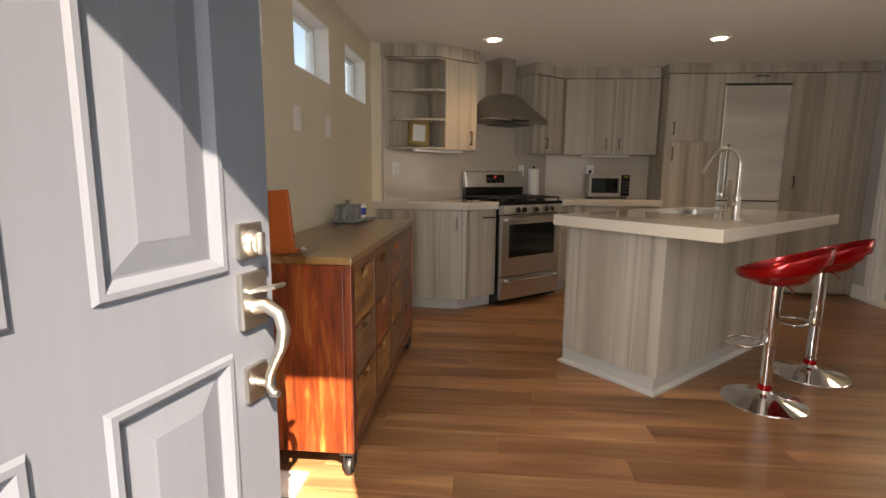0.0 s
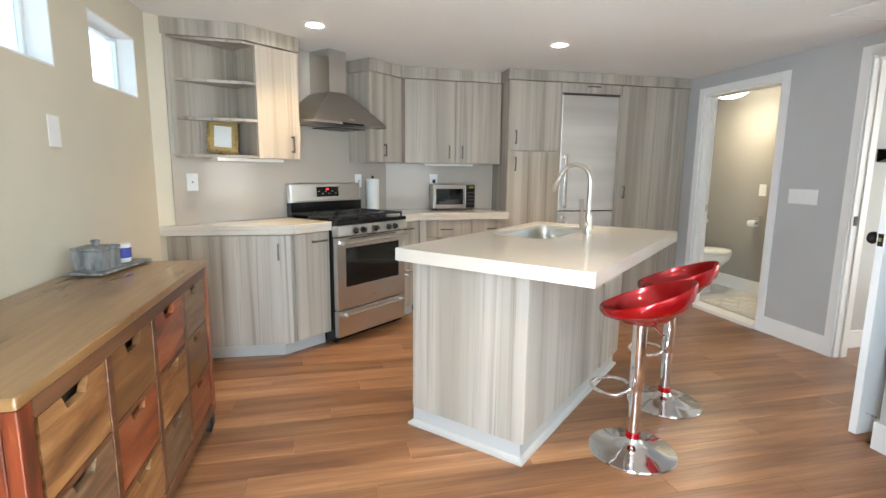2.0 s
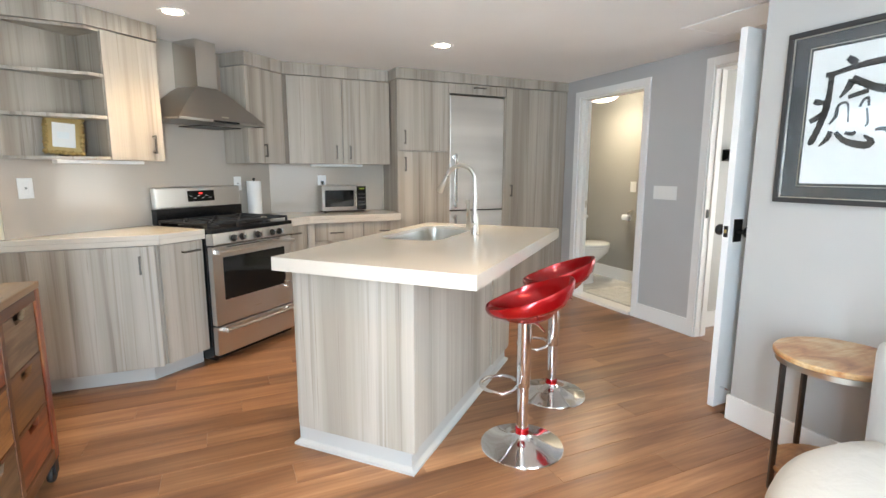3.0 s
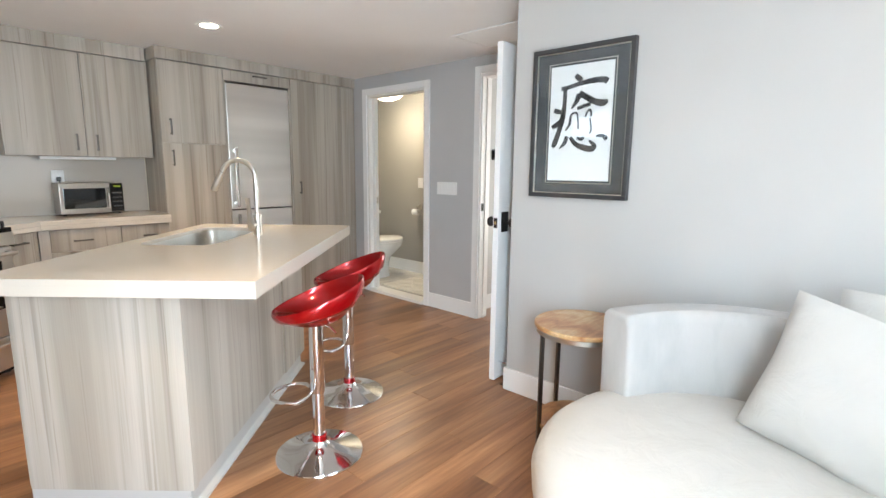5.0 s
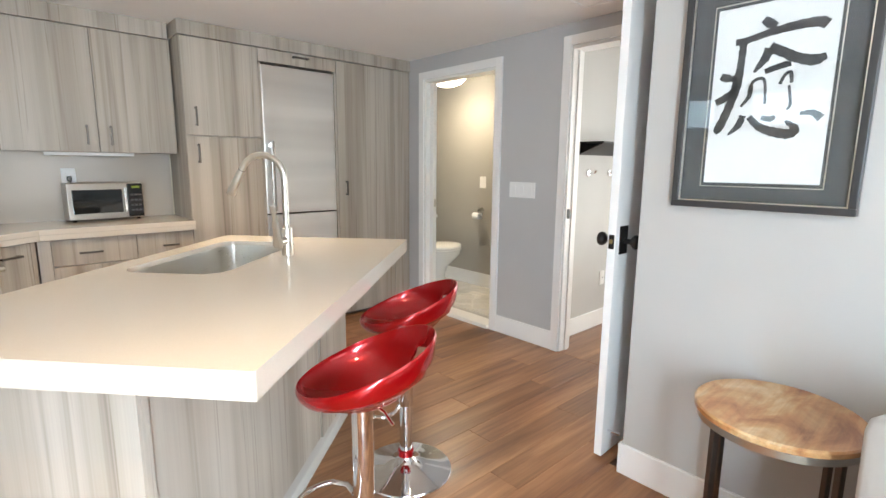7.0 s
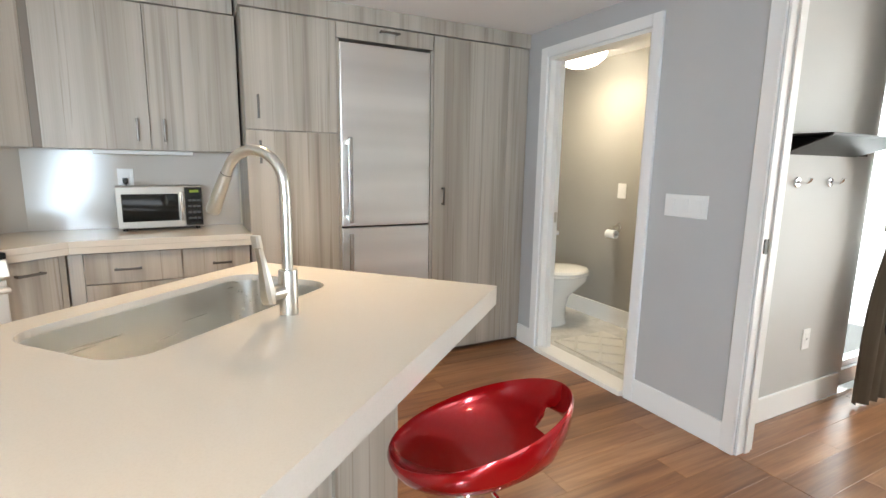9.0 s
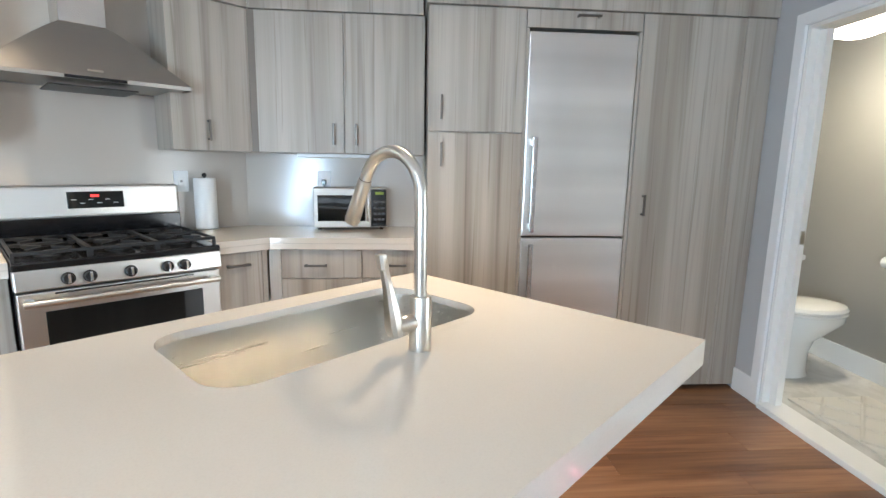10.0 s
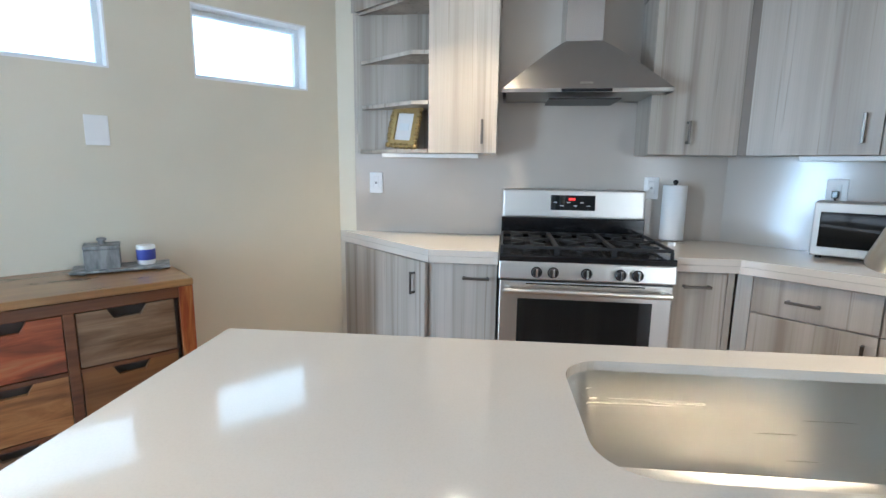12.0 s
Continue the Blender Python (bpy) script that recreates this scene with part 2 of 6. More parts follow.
M_ORANGE = mat("orange_lacquer", (0.42, 0.09, 0.02), 0.35)
M_GLOW = mat("lamp_lens", (0.9, 0.88, 0.8), 0.4)
M_STRIP = mat("under_cabinet_diffuser", (0.82, 0.82, 0.80), 0.3)
for m_, c_, s_ in ((M_GLOW, (1.0, 0.86, 0.66), 5.0),):
    b_ = m_.node_tree.nodes["Principled BSDF"]
    b_.inputs["Emission Color"].default_value, b_.inputs["Emission Strength"].default_value = (*c_, 1), s_
M_DOME = mat("frosted_dome_glow", (0.9, 0.88, 0.8), 0.4)
b_ = M_DOME.node_tree.nodes["Principled BSDF"]
b_.inputs["Emission Color"].default_value, b_.inputs["Emission Strength"].default_value = (1.0, 0.88, 0.68, 1), 0.9
M_LED = mat("red_led", (0.3, 0.0, 0.0), 0.4)
M_LED.node_tree.nodes["Principled BSDF"].inputs["Emission Color"].default_value = (1, 0.05, 0.04, 1)
M_LED.node_tree.nodes["Principled BSDF"].inputs["Emission Strength"].default_value = 0.12
M_LCD = mat("yellow_green_display", (0.09, 0.13, 0.01), 0.4)
M_LCD.node_tree.nodes["Principled BSDF"].inputs["Emission Color"].default_value = (0.6, 0.75, 0.05, 1)
M_LCD.node_tree.nodes["Principled BSDF"].inputs["Emission Strength"].default_value = 0.012
M_PANE = mat("window_glass", (0.9, 0.97, 1.0), 0.02)
M_PANE.node_tree.nodes["Principled BSDF"].inputs["Transmission Weight"].default_value = 1.0
M_PANE.node_tree.nodes["Principled BSDF"].inputs["IOR"].default_value = 1.45
M_PICTURE_GLASS = mat("picture_glass", (0.98, 0.98, 0.98), 0.02)
M_PICTURE_GLASS.node_tree.nodes["Principled BSDF"].inputs["Transmission Weight"].default_value = 1.0
M_VINYL = mat("white_vinyl", (0.78, 0.82, 0.84), 0.35)
M_DR_TOP = grained("worn_dresser_top", [(0.3, (0.17, 0.078, 0.026)), (0.46, (0.26, 0.135, 0.048)), (0.6, (0.33, 0.190, 0.074)), (0.78, (0.37, 0.240, 0.110))], 1, 9, 80, 0.28, 0.3, 0.14)
M_DR_FRAME = grained("brown_dresser_frame", [(0.3, (0.060, 0.021, 0.008)), (0.5, (0.129, 0.048, 0.019)), (0.7, (0.215, 0.096, 0.041))], 1, 18, 90, 0.4, 0.2, 0.08)
M_DR_RED = grained("red_washed_wood", [(0.28, (0.045, 0.014, 0.006)), (0.42, (0.150, 0.026, 0.008)), (0.56, (0.26, 0.050, 0.014)), (0.66, (0.36, 0.12, 0.03)), (0.74, (0.44, 0.22, 0.07))], 2, 26, 90, 0.36, 0.25, 0.12)
M_DR_REDH = grained("red_washed_drawer", [(0.28, (0.06, 0.022, 0.010)), (0.45, (0.20, 0.045, 0.016)), (0.60, (0.32, 0.085, 0.030)), (0.74, (0.36, 0.19, 0.08))], 1, 18, 90, 0.36, 0.2, 0.16, vary=0.15)
M_DR_TAN = grained("tan_worn_drawer", [(0.28, (0.10, 0.040, 0.014)), (0.44, (0.26, 0.115, 0.038)), (0.58, (0.38, 0.19, 0.070)), (0.74, (0.50, 0.32, 0.15))], 1, 20, 90, 0.42, 0.15, 0.16, vary=0.15)
M_DR_GREY = grained("grey_brown_drawer", [(0.28, (0.070, 0.036, 0.017)), (0.44, (0.155, 0.088, 0.044)), (0.60, (0.235, 0.155, 0.090)), (0.76, (0.30, 0.235, 0.165))], 1, 20, 90, 0.42, 0.15, 0.16, vary=0.12)
M_DR_BROWN = grained("olive_brown_drawer", [(0.3, (0.096, 0.037, 0.011)), (0.5, (0.193, 0.085, 0.027)), (0.72, (0.279, 0.141, 0.049))], 1, 16, 90, 0.42, 0.15, 0.1)
M_TABLE = grained("orange_wood_top", [(0.32, (0.27, 0.10, 0.035)), (0.45, (0.46, 0.22, 0.085)), (0.55, (0.55, 0.33, 0.15)), (0.68, (0.66, 0.50, 0.30))], 0, 9, 60, 0.3, 0.3, 0.5)
M_PLANK = grained("walnut_plank", [(0.25, (0.108, 0.045, 0.021)), (0.42, (0.236, 0.106, 0.049)), (0.58, (0.345, 0.172, 0.081)), (0.76, (0.49, 0.277, 0.143))], 0, 9, 70, 0.31, 0.0, 0.10, 23.0, 0.12, 0.2, 0.3)
M_GAP = mat("floor_joint", (0.05, 0.028, 0.016), 0.6)
M_CONCRETE = paint("porch_concrete", (0.10, 0.098, 0.094), 0.8, 0.15)
# coats only the added, unseen slabs and wall that block sun and sky
M_BLOCKER = paint("plain_blocker_paint", (0.24, 0.225, 0.20), 0.85, 0.08)
M_FAR = mat("pale_daylight_backdrop", (0.85, 0.9, 0.92), 1.0)
M_FAR.node_tree.nodes["Principled BSDF"].inputs["Emission Color"].default_value = (0.95, 1.0, 0.97, 1)
M_FAR.node_tree.nodes["Principled BSDF"].inputs["Emission Strength"].default_value = 0.2
M_BACKDROP = mat("bright_sky_backdrop", (0.06, 0.065, 0.07), 1.0)
M_BACKDROP.node_tree.nodes["Principled BSDF"].inputs["Emission Color"].default_value = (0.70, 0.89, 1.0, 1)
M_BACKDROP.node_tree.nodes["Principled BSDF"].inputs["Emission Strength"].default_value = BACK


# ---- mesh helpers ----
def obj_from(name, bm, material, smooth=False):
    me = bpy.data.meshes.new(name)
    bm.normal_update()
    bm.to_mesh(me)
    bm.free()
    me.materials.append(material)
    if smooth:
        for p in me.polygons:
            p.use_smooth = True
        me.set_sharp_from_angle(angle=radians(38))
    return new(name, me)


def part(name, bm, material, parent, label="", smooth=False):
    ob = obj_from(name, bm, material, smooth)
    ob.parent = parent
    return tagged(ob, label)


def thing(name, m, label, category, group="", kind=""):
    ob = new(name)
    ob.empty_display_size = 0.1
    ob.matrix_world = m
    return tagged(ob, label, category, group, kind)


def solid(name, bm, material, label, category="", kind="structure", smooth=False, group=""):
    return tagged(obj_from(name, bm, material, smooth), label, category, group, kind)


def box(x0, x1, y0, y1, z0, z1, bev=0.0, bm=None, seg=2):
    b = bmesh.new()
    bmesh.ops.create_cube(b, size=1)
    for v in b.verts:
        v.co = Vector(((x0 + x1) / 2 + v.co.x * (x1 - x0), (y0 + y1) / 2 + v.co.y * (y1 - y0), (z0 + z1) / 2 + v.co.z * (z1 - z0)))
    if bev:
        bmesh.ops.bevel(b, geom=b.edges[:], offset=bev, segments=seg, affect="EDGES", profile=0.6)
    return join(bm, b)


def join(bm, b):
    if bm is None:
        return b
    me = bpy.data.meshes.new("tmp")
    b.to_mesh(me)
    b.free()
    bm.from_mesh(me)
    bpy.data.meshes.remove(me)
    return bm


def moved(b, m):
    bmesh.ops.transform(b, matrix=m, verts=b.verts[:])
    return b


def prism(pts, z0, z1, bev=0.0, bm=None):
    """An upright prism over a plan outline."""
    b = bmesh.new()
    lo = [b.verts.new((x, y, z0)) for x, y in pts]
    hi = [b.verts.new((x, y, z1)) for x, y in pts]
    n = len(pts)
    b.faces.new(lo[::-1])
    b.faces.new(hi)
    for i in range(n):
        b.faces.new((lo[i], lo[(i + 1) % n], hi[(i + 1) % n], hi[i]))
    bmesh.ops.recalc_face_normals(b, faces=b.faces[:])
    if bev:
        bmesh.ops.bevel(b, geom=b.edges[:], offset=bev, segments=2, affect="EDGES", profile=0.6)
    return join(bm, b)


def lathe(profile, seg=32, bm=None, cap=True):
    """Turns (radius, height) pairs round the z axis."""
    b = bmesh.new()
    rings = []
    for r, z in profile:
        rings.append([b.verts.new((r * math.cos(2 * math.pi * i / seg), r * math.sin(2 * math.pi * i / seg), z)) for i in range(seg)])
    for a, c in zip(rings, rings[1:]):
        for i in range(seg):
            b.faces.new((a[i], a[(i + 1) % seg], c[(i + 1) % seg], c[i]))
    if cap:
        b.faces.new(rings[0][::-1])
        b.faces.new(rings[-1])
    bmesh.ops.recalc_face_normals(b, faces=b.faces[:])
    return join(bm, b)


def tube(path, r, seg=12, bm=None, closed=False):
    """A round bar along a path of points; r may be a list."""
    b = bmesh.new()
    pts = [Vector(p) for p in path]
    n = len(pts)
    rad = r if isinstance(r, (list, tuple)) else [r] * n
    rings, side = [], None
    for i, p in enumerate(pts):
        a = pts[(i - 1) % n] if closed or i else p
        c = pts[(i + 1) % n] if closed or i < n - 1 else p
        d = (c - a).normalized()
        if side is None:
            side = d.orthogonal().normalized()
        side = (side - d * side.dot(d)).normalized()
        up = d.cross(side)
        rings.append([b.verts.new(p + (side * math.cos(2 * math.pi * k / seg) + up * math.sin(2 * math.pi * k / seg)) * rad[i]) for k in range(seg)])
    for i in range(n if closed else n - 1):
        a, c = rings[i], rings[(i + 1) % n]
        for k in range(seg):
            b.faces.new((a[k], a[(k + 1) % seg], c[(k + 1) % seg], c[k]))
    if not closed:
        b.faces.new(rings[0][::-1])
        b.faces.new(rings[-1])
    bmesh.ops.recalc_face_normals(b, faces=b.faces[:])
    return join(bm, b)


def rounded(w, h, r, n=6):
    """Outline of a rounded rectangle round the origin."""
    out = []
    for cx, cy, a0 in ((w / 2 - r, h / 2 - r, 0), (-w / 2 + r, h / 2 - r, 90), (-w / 2 + r, -h / 2 + r, 180), (w / 2 - r, -h / 2 + r, 270)):
        for i in range(n + 1):
            a = radians(a0 + 90 * i / n)
            out.append((cx + r * math.cos(a), cy + r * math.sin(a)))
    return out


def ring_slab(outer, inner, z0, z1, bm=None):
    """A slab with a hole: both outlines have the same count of points."""
    b = bmesh.new()
    n = len(outer)
    rows = [[b.verts.new((x, y, z)) for x, y in o] for o, z in ((outer, z0), (outer, z1), (inner, z1), (inner, z0))]
    for k in range(4):
        a, c = rows[k], rows[(k + 1) % 4]
        for i in range(n):
            b.faces.new((a[i], a[(i + 1) % n], c[(i + 1) % n], c[i]))
    bmesh.ops.recalc_face_normals(b, faces=b.faces[:])
    return join(bm, b)


def wall_with_holes(axis, at, thick, a0, a1, z0, z1, holes):
    """A wall across 'axis' at a place, from a0 to a1, with rectangular holes (a, b, low, high) through it."""
    bm = bmesh.new()
    cuts = sorted({a0, a1, *(h[0] for h in holes), *(h[1] for h in holes)})
    for s, e in zip(cuts, cuts[1:]):
        spans = sorted((h[2], h[3]) for h in holes if h[0] < (s + e) / 2 < h[1])
        z = z0
        for lo, hi in spans + [(z1, z1)]:
            if lo > z + 1e-6:
                if axis == "x":
                    box(at, at + thick, s, e, z, lo, bm=bm)
                else:
                    box(s, e, at, at + thick, z, lo, bm=bm)
            z = hi
    bmesh.ops.remove_doubles(bm, verts=bm.verts[:], dist=1e-5)
    inner = [f for f in bm.faces if sum(1 for g in bm.faces if g is not f and (g.calc_center_median() - f.calc_center_median()).length < 1e-5)]
    bmesh.ops.delete(bm, geom=inner, context="FACES_ONLY")
    return bm

# ---- structure ----
XW, YE, XB, XC, YB, H = -0.854, 0.224, 3.672, 2.703, 5.55, 2.2
DIAG = pose(XW, 4.2, 0, 0, 0, 40.5)
ISL = pose(1.4447, 3.3084, 0, 0, 0, 42.3)
CX = XW + (YB - 4.2) / math.tan(radians(40.5))

ground = solid("ground", box(-60, 60, -60, 60, -0.16, -0.12), M_CONCRETE, "pale concrete ground outside the open door")
porch = solid("pavement", box(-1.6, 1.6, -2.2, 0.028, -0.119, -0.02, 0.01), M_CONCRETE, "concrete landing before the entrance door")
sub_floor = solid("floor", prism([(XW - 0.15, 0.03), (XC + 0.12, 0.03), (XC + 0.12, 2.36), (XB + 0.12, 2.36), (XB + 0.12, 5.95), (XW - 0.15, 5.95)], -0.06, -0.006), M_GAP, "brown wood plank floor of the kitchen and sitting room")

W3 = [(1.66, 2.232), (2.575, 3.135), (3.463, 4.023)]
WZ0, WZ1 = 1.677, 2.005
holes = [(a, b, WZ0, WZ1) for a, b in W3]
wall_window = solid("wall_west", wall_with_holes("x", XW - 0.15, 0.15, 0.03, 4.2, 0, H, holes), M_BEIGE_WALL, "beige painted wall with three high windows")
# SOUTH is the opening of an added window, out of view
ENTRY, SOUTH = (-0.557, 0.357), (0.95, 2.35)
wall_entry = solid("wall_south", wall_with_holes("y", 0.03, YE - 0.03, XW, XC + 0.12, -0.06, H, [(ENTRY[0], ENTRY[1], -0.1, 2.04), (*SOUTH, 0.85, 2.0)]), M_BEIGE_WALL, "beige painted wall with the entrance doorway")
wall_cal = solid("wall_east", box(XC, XC + 0.12, YE, 2.436, 0, H), M_LIGHT_WALL, "pale grey painted wall behind the round chair")
wall_ret = solid("wall_return", box(XC + 0.12, XB + 0.12, 2.316, 2.436, 0, H), M_LIGHT_WALL, "pale grey return wall beside the open door")
BATH = (4.079, 4.908, 2.018)
HALL = (2.56, 3.433, 2.058)
wall_bath = solid("wall_doors", wall_with_holes("x", XB, 0.12, 2.436, 5.95, 0, H, [(BATH[0], BATH[1], -0.05, BATH[2]), (HALL[0], HALL[1], -0.05, HALL[2])]), M_GREY_WALL, "grey painted wall with two white-cased doorways")
du = Vector((math.cos(radians(40.5)), math.sin(radians(40.5))))
dn = Vector((-du.y, du.x))
P0, P1 = Vector((XW, 4.2)), Vector((CX, YB))
wall_diag = solid("wall_diagonal", prism([P0, P1, P1 + Vector((0, 0.15)), P0 + Vector((-0.15, 0.15))], 0, H), M_BEIGE_WALL, "beige painted wall across the kitchen corner")
wall_north = solid("wall_north", box(CX, 1.80, YB, YB + 0.15, 0, H), M_BEIGE_WALL, "painted kitchen wall behind the microwave counter")
wall_recess = solid("wall_recess", box(1.80, XB, 5.8, 5.95, 0, H), M_GREY_WALL, "wall behind the tall cabinets")
ceiling = solid("ceiling", box(XW - 0.15, XB + 0.12, 0.03, 5.95, H, H + 0.12), M_CEIL, "smooth white painted ceiling")
hatch = thing("ceiling_hatch", pose(3.26, 2.955, H), "white access hatch in the ceiling", "hatch", kind="structure")
part("trim", ring_slab(rounded(0.42, 0.55, 0.004, 1), rounded(0.37, 0.50, 0.003, 1), -0.009, -0.001), M_CEIL, hatch)
part("panel", box(-0.183, 0.183, -0.248, 0.248, -0.005, -0.001), M_CEIL, hatch)

# skirting
BASE_H = 0.135


def skirting(x0, x1, y0, y1):
    return solid("baseboard", box(x0, x1, y0, y1, 0, BASE_H, 0.004), M_TRIM, "white painted skirting board")


skirting(XC - 0.014, XC, YE, 2.436)
skirting(XC - 0.014, XB, 2.436, 2.450)
skirting(XB - 0.014, XB, 3.495, 4.017)
skirting(XB - 0.014, XB, 4.97, 5.125)
skirting(XW, XW + 0.014, YE, 4.15)
skirting(ENTRY[1] + 0.09, XC, YE, YE + 0.014)


def casing(name, y0, y1, top, w, x, out, label, sides=(1, 1)):
    t = thing(name, pose(0, 0, 0), label, "door frame", kind="structure")
    if sides[1]:
        part("jamb_casing", box(min(x, x + out), max(x, x + out), y1, y1 + w, 0, top + w, 0.004), M_TRIM, t)
    if sides[0]:
        part("jamb_casing", box(min(x, x + out), max(x, x + out), y0 - w, y0, 0, top + w, 0.004), M_TRIM, t)
    part("head_casing", box(min(x, x + out), max(x, x + out), y0, y1, top, top + w, 0.004), M_TRIM, t)
    return t


bc = casing("door_2", BATH[0], BATH[1], BATH[2], 0.062, XB, -0.018, "white-cased bathroom doorway with the pocket door slid away")
part("jamb", box(XB + 0.001, XB + 0.119, BATH[1] - 0.02, BATH[1], 0, BATH[2]), M_CREAM_TRIM, bc)
part("jamb", box(XB + 0.001, XB + 0.119, BATH[0], BATH[0] + 0.02, 0, BATH[2]), M_CREAM_TRIM, bc)
part("head_jamb", box(XB + 0.001, XB + 0.119, BATH[0] + 0.02, BATH[1] - 0.02, BATH[2] - 0.02, BATH[2]), M_CREAM_TRIM, bc)
part("pocket_door_edge", box(XB + 0.042, XB + 0.08, BATH[1] - 0.07, BATH[1] - 0.021, 0.012, BATH[2] - 0.03, 0.003), M_CREAM_TRIM, bc, "white edge of the pocket door")
part("edge_pull", box(XB + 0.05, XB + 0.072, BATH[1] - 0.0735, BATH[1] - 0.0695, 0.93, 1.0, 0.002), M_NICKEL, bc, "satin metal edge pull")
part("threshold", box(XB - 0.03, XB + 0.119, BATH[0] + 0.02, BATH[1] - 0.02, -0.02, 0.03, 0.006), M_CREAM_TRIM, bc, "white stone threshold")
hc = casing("door_3", HALL[0], HALL[1], HALL[2], 0.062, XB, -0.018, "white-cased bedroom doorway with its door folded open")
part("jamb", box(XB + 0.001, XB + 0.121, HALL[1] - 0.01, HALL[1], 0, HALL[2]), M_TRIM, hc)
part("jamb", box(XB + 0.001, XB + 0.139, HALL[0], HALL[0] + 0.02, 0, HALL[2]), M_TRIM, hc)
part("head_jamb", box(XB + 0.001, XB + 0.139, HALL[0] + 0.02, HALL[1] - 0.0105, HALL[2] - 0.02, HALL[2]), M_TRIM, hc)
part("door_stop", box(XB + 0.055, XB + 0.09, HALL[1] - 0.019, HALL[1] - 0.0105, 0, HALL[2] - 0.02), M_TRIM, hc)
part("strike_plate", box(XB + 0.012, XB + 0.042, HALL[1] - 0.0125, HALL[1] - 0.0095, 0.945, 1.01, 0.003), M_DARK_METAL, hc, "dark bronze strike plate")

# open bedroom door, folded back along the return wall
bd = thing("door_4", pose(3.645, 2.612, 0, 0, 0, 182.0), "white bedroom door standing open with dark bronze knobs", "door", kind="structure")
DW = 0.922
part("leaf", box(0, DW, 0.0, 0.036, 0.012, 2.0, 0.002), M_TRIM, bd)
for sy, d in ((0.0, -1), (0.036, 1)):
    part("rosette", box(DW - 0.098, DW - 0.032, min(sy, sy + 0.006 * d), max(sy, sy + 0.006 * d), 0.93, 1.05, 0.002), M_DARK_METAL, bd, "dark bronze square rosette")
    k = lathe([(0.011, 0.0), (0.011, 0.03), (0.02, 0.036), (0.029, 0.045), (0.031, 0.055), (0.027, 0.064), (0.012, 0.069)], 24)
    part("knob", moved(k, pose(DW - 0.065, sy + 0.006 * d, 0.985, -90 * d)), M_DARK_METAL, bd, "round dark bronze knob", True)
part("latch_plate", box(DW - 0.0005, DW + 0.0015, 0.006, 0.03, 0.955, 1.015, 0.0006), M_DARK_METAL, bd)
part("latch_bolt", box(DW + 0.001, DW + 0.010, 0.012, 0.024, 0.978, 0.996, 0.002), M_GOLD, bd, "brass latch bolt")
for z in (0.2, 1.05, 1.8):
    part("hinge", tube([(-0.004, 0.0, z), (-0.004, 0.0, z + 0.09)], 0.006), M_DARK_METAL, bd)
part("door_stopper", tube([(DW - 0.05, 0.036, 0.12), (DW - 0.05, 0.09, 0.12)], 0.006), M_CHROME, bd, "slim chrome door stop")

# ---- entrance door ----
ed = thing("door_1", pose(-0.547, 0.268, 0, 0, 0, 77.5), "grey six-panel entrance door standing open with nickel handle set", "door", kind="structure")


def raised_panel(x0, x1, z0, z1):
    """A moulded panel on the leaf's outer face: sunk border, ogee lip and raised field."""
    bm = bmesh.new()
    loops = []
    for inset, y in ((0, -0.0225), (0.006, -0.030), (0.016, -0.030), (0.024, -0.0215), (0.030, -0.0135), (0.034, -0.0135), (0.075, -0.0215), (0.079, -0.0225)):
        loops.append([bm.verts.new(p) for p in ((x0 + inset, y, z0 + inset), (x1 - inset, y, z0 + inset), (x1 - inset, y, z1 - inset), (x0 + inset, y, z1 - inset))])
    for a, c in zip(loops, loops[1:]):
        for i in range(4):
            bm.faces.new((a[i], a[(i + 1) % 4], c[(i + 1) % 4], c[i]))
    bm.faces.new(loops[-1])
    bmesh.ops.recalc_face_normals(bm, faces=bm.faces[:])
    return bm


LEAF = 0.85
cols = [(0.12, 0.374), (0.471, 0.725)]
rowsz = [(0.235, 0.82), (0.973, 1.62), (1.74, 1.9)]
bm = bmesh.new()
xs = [0, cols[0][0], cols[0][1], cols[1][0], cols[1][1], LEAF]
zs = [0.012, 0.235, 0.82, 0.973, 1.62, 1.74, 1.9, 2.03]
for i in range(5):
    for j in range(7):
        panel = i in (1, 3) and j in (1, 3, 5)
        box(xs[i], xs[i + 1], -0.012 if panel else -0.0225, 0.0225, zs[j], zs[j + 1], bm=bm)
part("leaf", bm, M_DOOR_GREY, ed)
for c in cols:
    for r in rowsz:
        part("panel", raised_panel(*c, *r), M_DOOR_GREY, ed)
HX = LEAF - 0.069
part("deadbolt_plate", box(HX - 0.033, HX + 0.033, -0.034, -0.0225, 0.992, 1.061, 0.004), M_NICKEL, ed, "square satin nickel deadbolt plate")
part("deadbolt_collar", moved(lathe([(0.026, 0), (0.024, 0.008), (0.019, 0.012), (0.019, 0.016)], 24), pose(HX, -0.034, 1.022, 90)), M_NICKEL, ed, "", True)
part("key_cover", box(HX - 0.006, HX + 0.006, -0.062, -0.049, 1.0, 1.044, 0.004), M_NICKEL, ed)
part("handle_plate", box(HX - 0.036, HX + 0.036, -0.036, -0.0225, 0.856, 0.966, 0.004), M_NICKEL, ed, "satin nickel handle plate")
grip = [(HX, -0.036, 0.896), (HX, -0.062, 0.901), (HX, -0.088, 0.886), (HX, -0.098, 0.856), (HX, -0.092, 0.824), (HX, -0.076, 0.792), (HX, -0.062, 0.763), (HX, -0.058, 0.738), (HX, -0.068, 0.721), (HX, -0.08, 0.723)]
part("grip", tube(grip, [0.016, 0.014, 0.013, 0.013, 0.012, 0.0105, 0.009, 0.009, 0.009, 0.007], 14), M_NICKEL, ed, "curved satin nickel grip", True)
